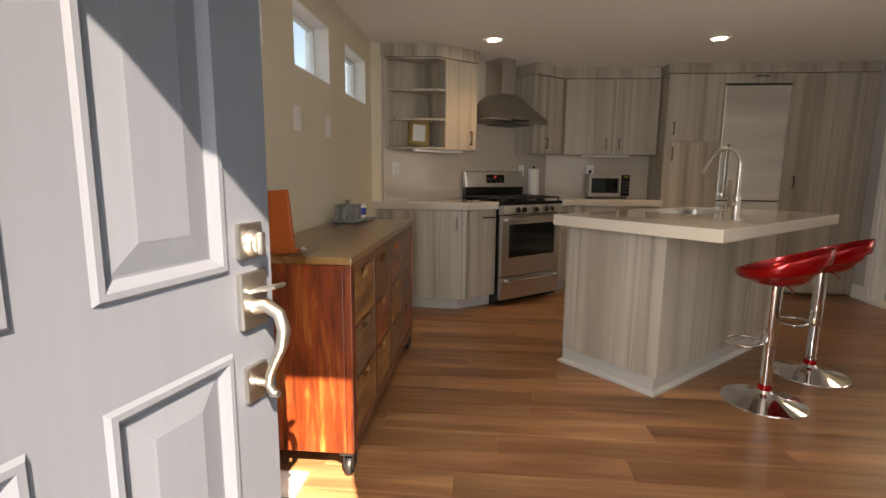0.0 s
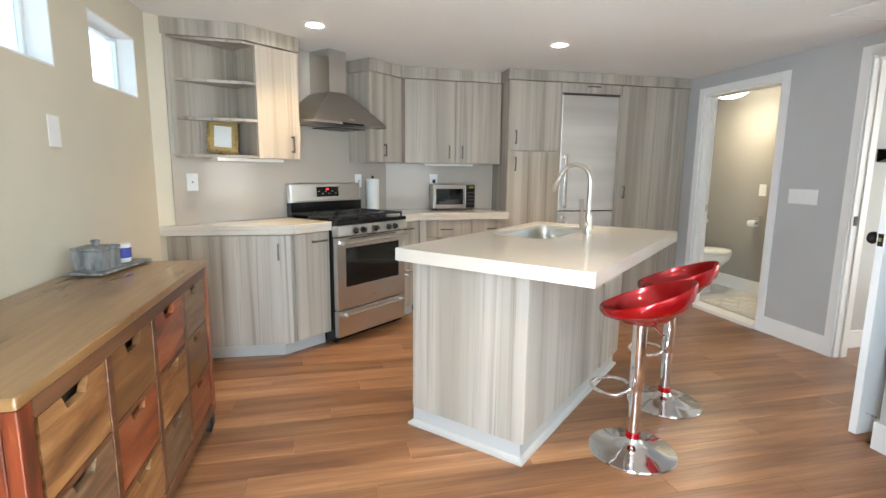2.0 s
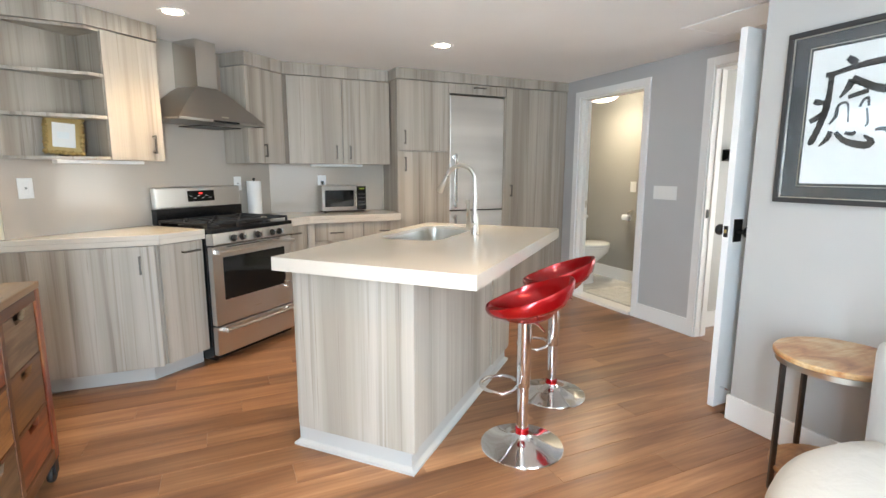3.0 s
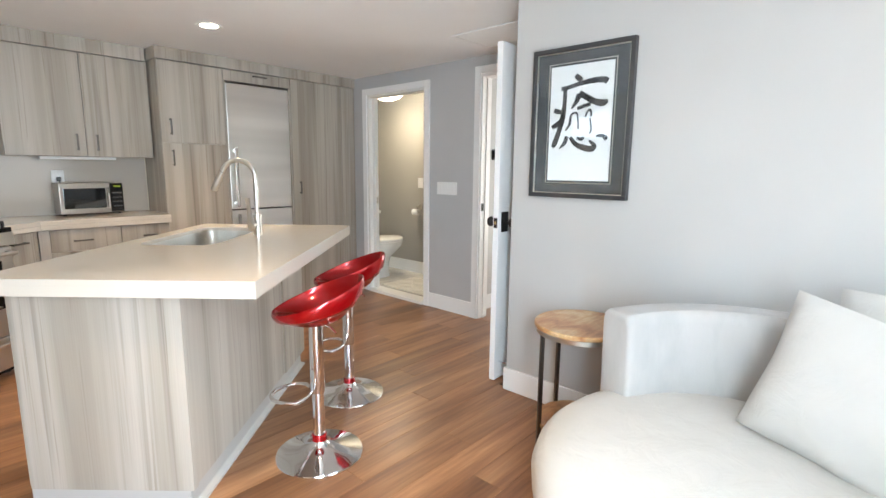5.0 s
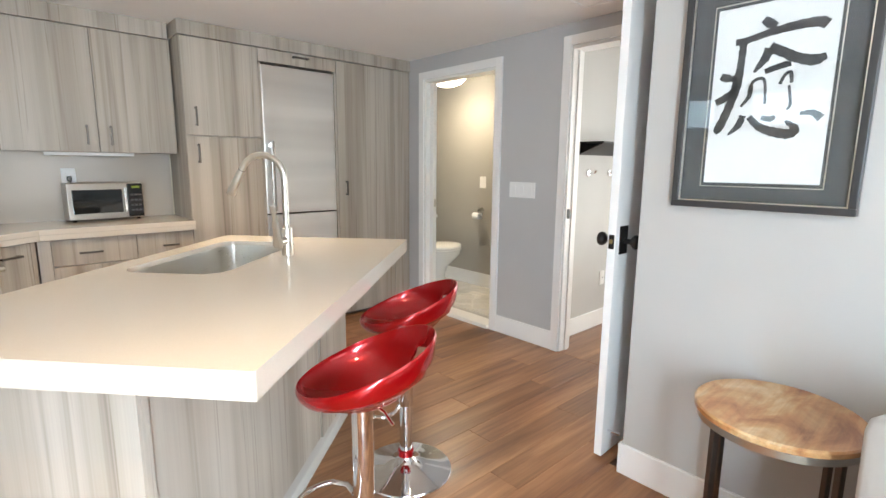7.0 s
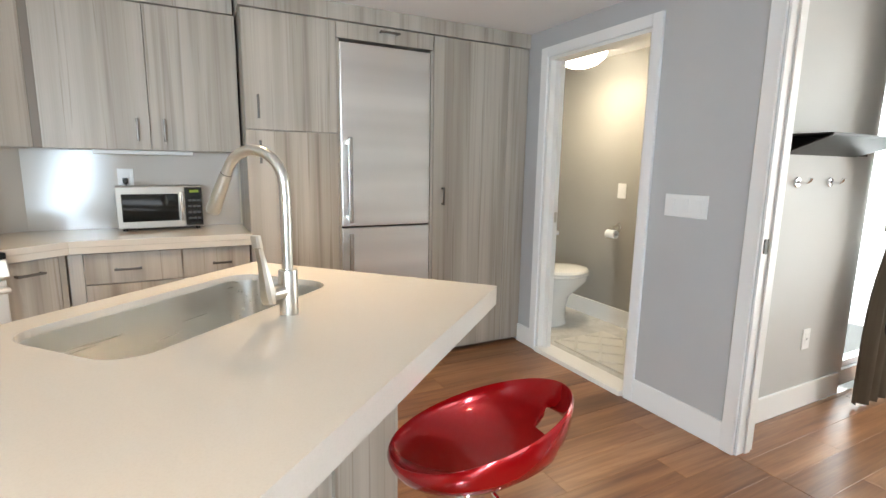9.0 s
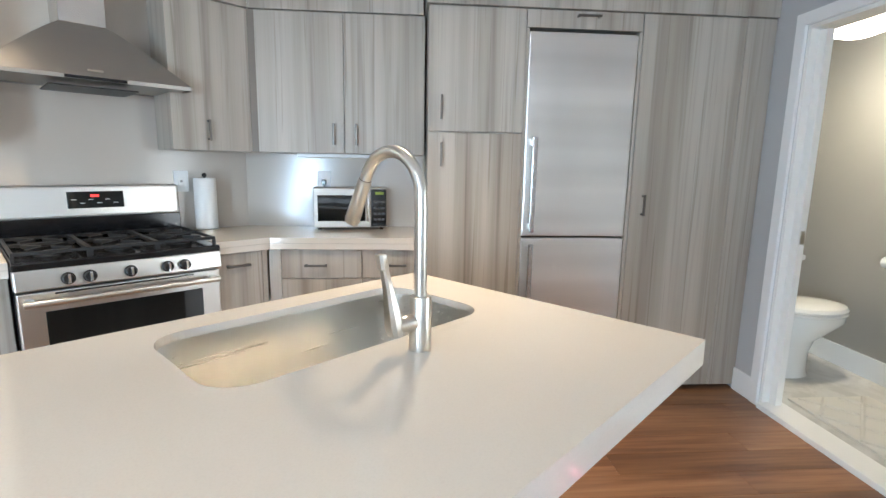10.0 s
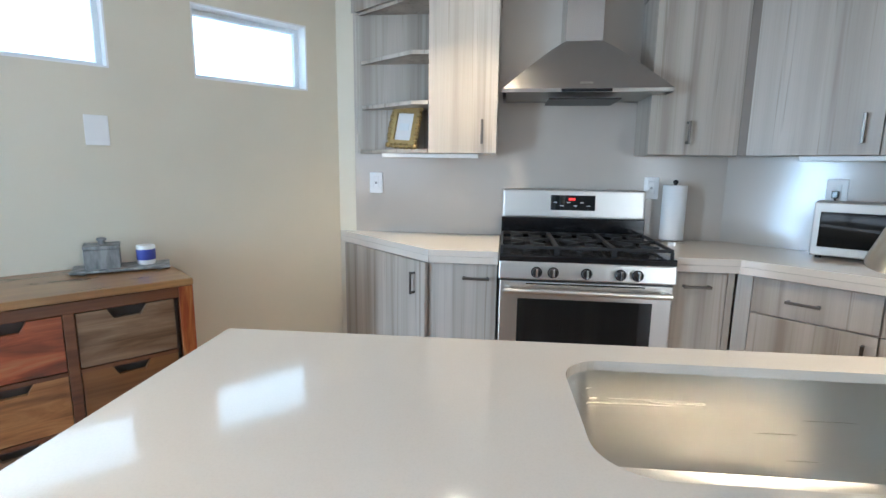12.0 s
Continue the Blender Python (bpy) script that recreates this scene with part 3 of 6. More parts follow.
part("thumb_latch", moved(box(-0.018, 0.018, -0.062, 0.0, -0.004, 0.004, 0.003), pose(HX, -0.034, 0.928, -14)), M_NICKEL, ed)
part("lower_plate", box(HX - 0.03, HX + 0.03, -0.034, -0.0225, 0.705, 0.779, 0.004), M_NICKEL, ed)
part("lower_post", tube([(HX, -0.034, 0.742), (HX, -0.06, 0.742)], 0.009), M_NICKEL, ed)
ef = thing("door_5", pose(0, 0, 0), "white painted frame of the entrance doorway", "door frame", kind="structure")
part("jamb", box(ENTRY[1] - 0.02, ENTRY[1], 0.031, YE - 0.001, -0.02, 2.04), M_TRIM, ef)
part("jamb", box(ENTRY[0] - 0.04, ENTRY[0] - 0.0005, YE, YE + 0.03, -0.02, 2.13, 0.003), M_TRIM, ef)
part("head_jamb", box(ENTRY[0], ENTRY[1] - 0.02, 0.031, YE - 0.001, 2.03, 2.04), M_TRIM, ef)
part("casing", box(ENTRY[1], ENTRY[1] + 0.09, YE, YE + 0.018, 0, 2.13, 0.004), M_TRIM, ef)
part("casing", box(ENTRY[0], ENTRY[1], YE, YE + 0.018, 2.042, 2.13, 0.004), M_TRIM, ef)
part("sill", box(ENTRY[0], ENTRY[1], 0.031, YE, -0.02, 0.004), M_NICKEL, ef, "metal door sill")

# ---- high windows ----
for i, (a, b) in enumerate(W3):
    w = thing("window_%d" % (i + 1), pose(XW, (a + b) / 2, (WZ0 + WZ1) / 2), "small high sliding window in a white frame", "window", "high windows", "structure")
    hw, hh = (b - a) / 2, (WZ1 - WZ0) / 2
    for n_, bx in (("jamb_liner", (-0.149, -0.001, -hw, -hw + 0.008, -hh, hh)), ("jamb_liner", (-0.149, -0.001, hw - 0.008, hw, -hh, hh)), ("window_sill", (-0.149, -0.001, -hw + 0.008, hw - 0.008, -hh, -hh + 0.008)), ("head_liner", (-0.149, -0.001, -hw + 0.008, hw - 0.008, hh - 0.008, hh))):
        part(n_, box(*bx), M_TRIM, w)
    for n_, bx in (("frame_stile", (-0.125, -0.085, -hw + 0.008, -hw + 0.03, -hh + 0.008, hh - 0.008)), ("frame_stile", (-0.125, -0.085, hw - 0.03, hw - 0.008, -hh + 0.008, hh - 0.008)), ("frame_rail", (-0.125, -0.085, -hw + 0.03, hw - 0.03, -hh + 0.008, -hh + 0.03)), ("frame_rail", (-0.125, -0.085, -hw + 0.03, hw - 0.03, hh - 0.03, hh - 0.008))):
        part(n_, box(*bx, 0.002), M_VINYL, w)
    p = part("pane", box(-0.108, -0.102, -hw + 0.03, hw - 0.03, -hh + 0.03, hh - 0.03), M_PANE, w)
    p.visible_shadow = False
# added window, never in view, that frames the south fill lamp
w = thing("window_5", pose(sum(SOUTH) / 2, 0.1, 1.425), "added white-framed window, out of view beside the entrance", "window", kind="structure")
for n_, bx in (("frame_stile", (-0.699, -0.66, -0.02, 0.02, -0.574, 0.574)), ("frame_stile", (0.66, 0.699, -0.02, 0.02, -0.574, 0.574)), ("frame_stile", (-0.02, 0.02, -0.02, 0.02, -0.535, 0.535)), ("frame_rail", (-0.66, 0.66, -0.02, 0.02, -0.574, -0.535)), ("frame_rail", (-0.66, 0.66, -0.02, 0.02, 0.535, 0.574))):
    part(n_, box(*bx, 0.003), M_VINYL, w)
# added wall, out of view, that cuts skylight on the open door
sky_blocker = solid("wall_garden", box(-9, 9, -4.7, -4.5, -0.12, 3.0), M_BLOCKER, "unseen wall added to block low sky before the entrance")
# added slab, out of view, that stops direct sun at the south window
porch_roof = solid("porch_roof", box(0.85, 3.1, -1.7, 0.028, 2.12, 2.22), M_BLOCKER, "unseen slab added to keep sun off the south window")
back = solid("backdrop", box(-3.05, -3.0, 0.4, 6.0, 0.9, 4.5), M_BACKDROP, "bright hazy sky beyond the high windows")

# ---- recessed ceiling lights ----
# the last of CANS is an added, unseen light
for x, y in CANS:
    c = thing("ceiling_light", pose(x, y, H), "round recessed ceiling light, switched on, with white trim", "ceiling light", "recessed lights")
    part("trim_ring", lathe([(0.052, -0.001), (0.056, -0.004), (0.078, -0.006), (0.083, -0.001)], 32, cap=False), M_TRIM, c, "", True)
    part("lens", lathe([(0.0005, -0.003), (0.053, -0.003), (0.053, -0.001), (0.0005, -0.001)], 32), M_GLOW, c, "warm glowing lens")
    s = bpy.data.lights.new("can_lamp", "SPOT")
    s.energy, s.spot_size, s.spot_blend, s.shadow_soft_size, s.color = CAN_W, radians(112), 1.0, 0.06, (1.0, 0.74, 0.46)
    so = new("can_lamp", s)
    so.matrix_world = pose(x, y, H - 0.02)


# ---- kitchen cabinets ----
def bar_pull(parent, x, y, z0, z1, out, vertical=True, x1=None):
    """A slim flat bar pull on two posts; out is the way to the room."""
    if vertical:
        bm = box(x - 0.006, x + 0.006, y + out * 0.028 - 0.004, y + out * 0.028 + 0.004, z0, z1, 0.002)
        for z in (z0 + 0.008, z1 - 0.008):
            box(x - 0.005, x + 0.005, min(y, y + out * 0.028), max(y, y + out * 0.028), z - 0.005, z + 0.005, bm=bm)
    else:
        bm = box(x, x1, y + out * 0.028 - 0.004, y + out * 0.028 + 0.004, z0 - 0.006, z0 + 0.006, 0.002)
        for xx in (x + 0.008, x1 - 0.008):
            box(xx - 0.005, xx + 0.005, min(y, y + out * 0.028), max(y, y + out * 0.028), z0 - 0.005, z0 + 0.005, bm=bm)
    return part("handle", bm, M_HANDLE, parent, "slim brown metal bar pull")


def front(parent, name, x0, x1, y, z0, z1, t=0.019):
    """A slab door or drawer front with its face at y, towards -y."""
    return part(name, box(x0 + 0.0015, x1 - 0.0015, y, y + t, z0 + 0.0015, z1 - 0.0015, 0.0012), M_LAMINATE, parent)


# left base cabinet: a front along the window wall's end and a diagonal front beside the range
FR = 0.53
lb = thing("base_cabinet", DIAG, "grey wood-grain base cabinet with an angled front", "cabinet")


def dloc(x, y):
    v = DIAG.inverted() @ Vector((x, y, 0))
    return (v.x, v.y)


S0, S1 = 0.926, 1.674
A, B = dloc(XW + 0.01, 4.225), dloc(-0.055, 4.19)
part("body", prism([A, (B[0], B[1] + 0.02), (S0 - 0.004, -FR + 0.02), (S0 - 0.004, -0.002), (0.06, -0.002)], 0.1, 0.858), M_LAMINATE, lb)
part("toe_kick", prism([(A[0] + 0.02, A[1] + 0.07), (B[0] - 0.02, B[1] + 0.085), (S0 - 0.004, -FR + 0.075), (S0 - 0.004, -0.05), (0.1, -0.05)], 0.0, 0.1), M_PLINTH, lb)
fdir = Vector((B[0] - A[0], B[1] - A[1])).normalized()
fn = Vector((fdir.y, -fdir.x))
ang = math.degrees(math.atan2(fdir.y, fdir.x))
L = (Vector(B) - Vector(A)).length
dm = pose(A[0], A[1], 0, 0, 0, ang)
d1 = part("door", moved(box(0.03, L - 0.004, -0.019, 0.0, 0.103, 0.853, 0.0012), dm), M_LAMINATE, lb)
bm = box(L - 0.088, L - 0.078, -0.049, -0.041, 0.69, 0.80, 0.002)
for z in (0.698, 0.792):
    box(L - 0.087, L - 0.079, -0.045, -0.019, z - 0.005, z + 0.005, bm=bm)
part("handle", moved(bm, dm), M_HANDLE, d1, "slim brown metal bar pull")
d2 = front(lb, "door", B[0] + 0.022, S0 - 0.006, -FR, 0.103, 0.853)
bar_pull(d2, 0.762, -FR, 0.79, 0, -1, False, 0.885)

# left worktop
def worktop(m, pts, fronts, label):
    """A quartz slab with a deeper mitred edge along each front stretch (from, to) of its outline."""
    t = thing("worktop", m, label, "worktop")
    part("slab", prism(pts, 0.89, 0.92, 0.002), M_QUARTZ, t)
    for a, b in fronts:
        a, b = Vector(a), Vector(b)
        d = (b - a).normalized()
        n = Vector((-d.y, d.x)) * 0.03
        part("edge", prism([a + d * 0.001, b - d * 0.001, b - d * 0.012 + n, a + d * 0.012 + n], 0.859, 0.8895), M_QUARTZ, t, "mitred cream quartz edge")
    return t


LP = [dloc(XW + 0.001, 4.2), (0.605, -0.556), (S0 - 0.002, -0.556), (S0 - 0.002, -0.001), (0.004, -0.001)]
worktop(DIAG, LP, [(LP[0], LP[1]), (LP[1], LP[2])], "cream quartz worktop with a chamfered corner")

# right base cabinets: diagonal piece and drawers under the microwave
rb = thing("base_cabinet", DIAG, "narrow grey wood-grain base cabinet beside the range", "cabinet")
SB = (5.065 - 4.2 + 0.53 * math.cos(radians(40.5))) / math.sin(radians(40.5)) - 0.012
SBW = DIAG @ Vector((SB, -0.53, 0))
part("body", prism([(S1 + 0.004, -FR + 0.02), (SB - 0.01, -FR + 0.02), (SB - 0.01, -0.002), (S1 + 0.004, -0.002)], 0.1, 0.858), M_LAMINATE, rb)
part("toe_kick", box(S1 + 0.004, SB - 0.01, -FR + 0.075, -0.05, 0, 0.1), M_PLINTH, rb)
d = front(rb, "door", S1 + 0.006, SB - 0.03, -FR, 0.103, 0.853)
bar_pull(d, 1.725, -FR, 0.792, 0, -1, False, 1.84)
part("filler", box(SB - 0.028, SB - 0.001, -FR + 0.002, -FR + 0.02, 0.103, 0.853), M_LAMINATE, rb)
db = thing("drawer_cabinet", pose(0, 0, 0), "grey wood-grain drawer unit under the microwave", "cabinet")
x0 = SBW.x + 0.006
part("body", box(x0 + 0.01, 1.786, 5.086, YB - 0.002, 0.1, 0.858), M_LAMINATE, db)
part("toe_kick", box(x0 + 0.03, 1.786, 5.14, YB - 0.05, 0, 0.1), M_PLINTH, db)
part("filler", box(x0, 1.03, 5.067, 5.084, 0.103, 0.853), M_LAMINATE, db)
for a, b, ha, hb in ((1.032, 1.452, 1.157, 1.274), (1.455, 1.784, 1.595, 1.69)):
    d = front(db, "drawer_front", a, b, 5.065, 0.70, 0.853)
    bar_pull(d, ha, 5.065, 0.772, 0, -1, False, hb)
    d = front(db, "door", a, b, 5.065, 0.103, 0.697)
    bar_pull(d, b - 0.04 if a < 1.2 else a + 0.04, 5.065, 0.55, 0.66, -1)
RWPTS = [(DIAG @ Vector((S1 + 0.002, -0.556, 0))), (DIAG @ Vector((SB + 0.004, -0.556, 0))), Vector((1.797, 5.04, 0)), Vector((1.797, YB - 0.001, 0)), Vector((CX + 0.002, YB - 0.001, 0)), (DIAG @ Vector((S1 + 0.002, -0.001, 0)))]
RWPTS[1] = Vector((0.986, 5.04, 0))
RP = [(p.x, p.y) for p in RWPTS]
worktop(pose(0, 0, 0), RP, [(RP[0], RP[1]), (RP[1], RP[2])], "cream quartz worktop under the microwave")

# backsplash slabs
bs = solid("backsplash", box(0.1, (P1 - P0).length - 0.0045, -0.012, -0.001, 0.921, H - 0.001), M_SPLASH, "glossy greige slab backsplash behind the range")
bs.matrix_world = DIAG
bs2 = solid("backsplash", box(CX + 0.0045, 1.788, YB - 0.012, YB - 0.001, 0.921, 1.42), M_SPLASH, "glossy greige slab backsplash behind the microwave")

# wall cabinets
UZ0, UZ1, UF = 1.358, 2.097, 0.272
lu = thing("wall_cabinet", DIAG, "grey wood-grain wall cabinet with open corner shelves", "cabinet")
E0, EB = dloc(XW + 0.035, 4.272), (0.47, -UF)
part("carcass", box(0.555, 0.893, -UF + 0.02, -0.013, UZ0, UZ1), M_LAMINATE, lu)
d = front(lu, "door", 0.555, 0.895, -UF, UZ0, UZ1)
bar_pull(d, 0.822, -UF, 1.403, 1.519, -1)
outline = [E0, (EB[0], EB[1]), (0.553, -UF + 0.002), (0.553, -0.013), (0.115, -0.013)]
for z in (UZ0, 1.593, 1.829):
    part("shelf", prism(outline, z, z + 0.019, 0.001), M_LAMINATE, lu)
part("top_panel", prism(outline, 2.08, UZ1, 0.001), M_LAMINATE, lu)
part("back_panel", box(0.12, 0.552, -0.024, -0.0125, UZ0 + 0.019, 2.08), M_LAMINATE, lu)
part("end_panel", prism([E0, (E0[0] + 0.018, E0[1] - 0.014), (0.135, -0.025), (0.112, -0.013)], UZ0 + 0.019, 2.08), M_LAMINATE, lu)
part("crown", prism([(E0[0] - 0.012, E0[1] - 0.006), (EB[0] - 0.004, -UF - 0.012), (0.9, -UF - 0.012), (0.9, -0.013), (0.1, -0.013)], UZ1 + 0.003, H - 0.001, 0.001), M_LAMINATE, lu)
part("under_light", box(0.30, 0.80, -0.2, -0.15, UZ0 - 0.022, UZ0 - 0.001, 0.004), M_STRIP, lu, "white under-cabinet strip light")

ru = thing("wall_cabinet", DIAG, "narrow grey wood-grain wall cabinet beside the range hood", "cabinet")
SU = (5.297 - 4.2 + UF * math.cos(radians(40.5))) / math.sin(radians(40.5))
part("carcass", prism([(1.605, -UF + 0.02), (SU - 0.006, -UF + 0.02), (SU + 0.1, -0.013), (1.605, -0.013)], UZ0, UZ1), M_LAMINATE, ru)
d = front(ru, "door", 1.603, SU - 0.004, -UF, UZ0, UZ1)
bar_pull(d, 1.775, -UF, 1.408, 1.513, -1)
part("crown", prism([(1.598, -UF - 0.012), (SU - 0.006, -UF - 0.012), (SU + 0.08, -0.013), (1.598, -0.013)], UZ1 + 0.003, H - 0.001, 0.001), M_LAMINATE, ru)

su = thing("wall_cabinet", pose(0, 0, 0), "two-door grey wood-grain wall cabinet above the microwave", "cabinet")
UX = (DIAG @ Vector((SU, -UF, 0))).x
part("carcass", box(UX + 0.035, 1.788, 5.317, YB - 0.013, UZ0, UZ1), M_LAMINATE, su)
d = front(su, "door", UX + 0.03, 1.345, 5.297, UZ0, UZ1)
bar_pull(d, 1.288, 5.297, 1.403, 1.521, -1)
d = front(su, "door", 1.346, 1.787, 5.297, UZ0, UZ1)
bar_pull(d, 1.412, 5.297, 1.403, 1.521, -1)
part("filler", prism([dloc(UX + 0.030, 5.302), dloc(UX + 0.030, 5.316), (SU - 0.0045, -UF + 0.0185), (SU - 0.0045, -UF + 0.005)], UZ0, UZ1), M_FILLER_SHADED, ru, "narrow laminate filler strip, darkened for shade")
part("crown", box(UX + 0.004, 1.776, 5.285, YB - 0.013, UZ1 + 0.003, H - 0.001, 0.001), M_LAMINATE, su)
part("under_light", box(1.07, 1.54, 5.36, 5.41, UZ0 - 0.022, UZ0 - 0.001, 0.004), M_STRIP, su, "white under-cabinet strip light")

# tall cabinets round the refrigerator
TF = 5.12
tl = thing("tall_cabinet", pose(0, 0, 0), "tall grey wood-grain pantry cabinet with two doors", "cabinet")
part("body", box(1.80, 2.302, TF + 0.021, 5.79, 0.1, UZ1 + 0.01), M_LAMINATE, tl)
part("toe_kick", box(1.80, 2.302, TF + 0.07, 5.7, 0, 0.1), M_EDGE_SHADE, tl)
d = front(tl, "door", 1.80, 2.304, TF, 1.481, 2.105)
bar_pull(d, 1.868, TF, 1.54, 1.664, -1)
d = front(tl, "door", 1.80, 2.304, TF, 0.103, 1.476)
bar_pull(d, 1.87, TF, 1.298, 1.424, -1)
tf = thing("bridge_cabinet", pose(0, 0, 0), "grey wood-grain bridge panel above the refrigerator", "cabinet")
part("body", box(2.307, 2.925, TF + 0.021, 5.79, 2.02, UZ1 + 0.01), M_LAMINATE, tf)
d = front(tf, "door", 2.306, 2.926, TF, 2.014, 2.105)
bar_pull(d, 2.565, TF, 2.075, 0, -1, False, 2.69)
tr = thing("tall_cabinet", pose(0, 0, 0), "tall full-height grey wood-grain cabinet door", "cabinet")
part("body", box(2.93, 3.665, TF + 0.021, 5.79, 0.1, UZ1 + 0.01), M_LAMINATE, tr)
part("toe_kick", box(2.93, 3.665, TF + 0.06, 5.7, 0, 0.1), M_EDGE_SHADE, tr)
d = front(tr, "door", 2.93, 3.50, TF, 0.03, 2.105)
bar_pull(d, 3.0, TF, 1.045, 1.162, -1)
part("filler", box(3.502, 3.668, TF + 0.001, TF + 0.02, 0.03, 2.105, 0.001), M_LAMINATE, tr)
cr = solid("trim", box(1.788, 3.669, TF - 0.012, 5.79, 2.109, H - 0.001, 0.001), M_LAMINATE, "grey wood-grain crown board above the tall cabinets", "trim")

# ---- refrigerator ----
fr = thing("refrigerator", pose(2.616, TF, 0), "tall stainless steel refrigerator with a bottom freezer", "refrigerator")
part("body", box(-0.296, 0.296, 0.04, 0.63, 0.03, 2.0), M_BLACK, fr)
part("upper_door", box(-0.292, 0.292, 0.004, 0.045, 0.925, 1.998, 0.006), M_FRIDGE, fr)
part("freezer_door", box(-0.292, 0.292, 0.004, 0.045, 0.11, 0.915, 0.006), M_FRIDGE, fr)
part("base_grille", box(-0.285, 0.285, 0.02, 0.05, 0.03, 0.105), M_BLACK, fr)
for z0, z1 in ((0.95, 1.46), (0.42, 0.885)):
    h = part("handle", box(-0.262, -0.236, -0.05, -0.034, z0, z1, 0.005), M_STEEL_V, fr, "upright steel bar handle")
    for z in (z0 + 0.03, z1 - 0.03):
        part("bracket", box(-0.26, -0.238, -0.036, 0.005, z - 0.014, z + 0.014, 0.003), M_STEEL, h)
part("surround_edge", box(-0.311, -0.2955, 0.001, 0.06, 0.02, 2.01), M_LAMINATE, fr)
part("surround_edge", box(0.2955, 0.311, 0.001, 0.06, 0.02, 2.01), M_LAMINATE, fr)

# ---- gas range ----
W = (S1 - S0) / 2 - 0.002
rg = thing("gas_range", DIAG @ pose((S0 + S1) / 2, 0, 0), "stainless steel gas range with black cooktop and oven drawer", "stove")
F = -0.60
part("body", box(-W, W, F + 0.045, -0.03, 0.02, 0.895), M_BLACK, rg, "black enamelled body")
od = part("oven_door", box(-W + 0.004, W - 0.004, F, F + 0.044, 0.262, 0.80, 0.006), M_STEEL, rg)
part("window", box(-W + 0.085, W - 0.085, F - 0.003, F + 0.006, 0.43, 0.722, 0.002), M_GLASS_DARK, od, "dark oven glass")
part("handle", tube([(-W + 0.02, F - 0.045, 0.765), (W - 0.02, F - 0.045, 0.765)], 0.0125, 16), M_STEEL, od, "long steel bar handle", True)
for sx in (-1, 1):
    part("handle_bracket", box(sx * (W - 0.04) - 0.014, sx * (W - 0.04) + 0.014, F - 0.045, F + 0.002, 0.752, 0.778, 0.004), M_STEEL, od)
part("vent_slots", box(-W + 0.12, W - 0.12, F - 0.001, F + 0.01, 0.787, 0.793), M_BLACK, od)
part("badge", box(-0.03, 0.03, F - 0.0015, F + 0.001, 0.325, 0.335), M_NICKEL, od, "small plain maker's plate")
dw = part("drawer", box(-W + 0.004, W - 0.004, F, F + 0.044, 0.055, 0.254, 0.006), M_STEEL, rg)
part("handle", tube([(-W + 0.05, F - 0.04, 0.225), (W - 0.05, F - 0.04, 0.225)], 0.011, 16), M_STEEL, dw, "steel bar handle", True)
for sx in (-1, 1):
    part("handle_bracket", box(sx * (W - 0.07) - 0.012, sx * (W - 0.07) + 0.012, F - 0.04, F + 0.002, 0.214, 0.236, 0.004), M_STEEL, dw)
    part("foot", lathe([(0.018, 0), (0.018, 0.02)], 12), M_BLACK, rg).location = (sx * (W - 0.05), F + 0.09, 0)
cp = part("control_panel", moved(box(-W, W, -0.045, 0.03, 0.0, 0.078, 0.006), pose(0, F + 0.02, 0.808, -6)), M_STEEL, rg, "steel control panel")
for x in (-0.21, -0.14, 0.0, 0.14, 0.21):
    k = lathe([(0.024, 0.0), (0.024, 0.005), (0.019, 0.008), (0.018, 0.028), (0.015, 0.032), (0.002, 0.033)], 24)
    kn = part("knob", moved(k, pose(x, F - 0.029, 0.848, 84)), M_DARK_METAL, cp, "dark metal burner knob", True)
    part("grip", moved(box(-0.005, 0.005, -0.018, 0.018, 0.03, 0.04, 0.003), pose(x, F - 0.029, 0.848, 84)), M_CHROME, kn)
part("cooktop", box(-W, W, F - 0.012, -0.06, 0.888, 0.918, 0.006), M_BLACK, rg, "glossy black cooktop")
for x in (-0.24, 0.0, 0.24):
    for y in (-0.45, -0.2):
        bu = part("burner", lathe([(0.05, 0.918), (0.05, 0.924), (0.036, 0.926), (0.036, 0.934), (0.03, 0.937), (0.002, 0.937)], 24), M_IRON, rg, "", True)
        bu.location = (x, y, 0)
for gx in (-0.245, 0.0, 0.245):
    bm = bmesh.new()
    w = 0.118
    for x in (-w, w):
        box(gx + x - 0.005, gx + x + 0.005, F + 0.03, -0.09, 0.940, 0.954, 0.002, bm)
    for y in (F + 0.035, -0.32, -0.095):
        box(gx - w, gx + w, y - 0.005, y + 0.005, 0.940, 0.954, 0.002, bm)
    for cy in (-0.45, -0.2):
        for a in range(4):
            b = box(0.022, 0.105, -0.005, 0.005, 0.941, 0.957, 0.002)
            join(bm, moved(b, pose(gx, cy, 0, 0, 0, 45 + 90 * a)))
    for x in (-w, w):
        for y in (F + 0.035, -0.095):
            box(gx + x - 0.006, gx + x + 0.006, y - 0.006, y + 0.006, 0.917, 0.942, bm=bm)
    part("grate", bm, M_IRON, rg, "cast iron grate")
part("back_riser", box(-W + 0.002, W - 0.002, -0.085, -0.03, 0.90, 1.03, 0.004), M_BLACK, rg)
bg = part("backguard", moved(box(-W + 0.002, W - 0.002, -0.012, 0.035, 0.0, 0.155, 0.014, seg=3), pose(0, -0.072, 1.025, -4)), M_STEEL, rg, "steel backguard")
part("display", moved(box(-0.115, 0.115, -0.0145, 0.0, 0.045, 0.125, 0.003), pose(0, -0.072, 1.025, -4)), M_GLASS_DARK, bg, "black control display")
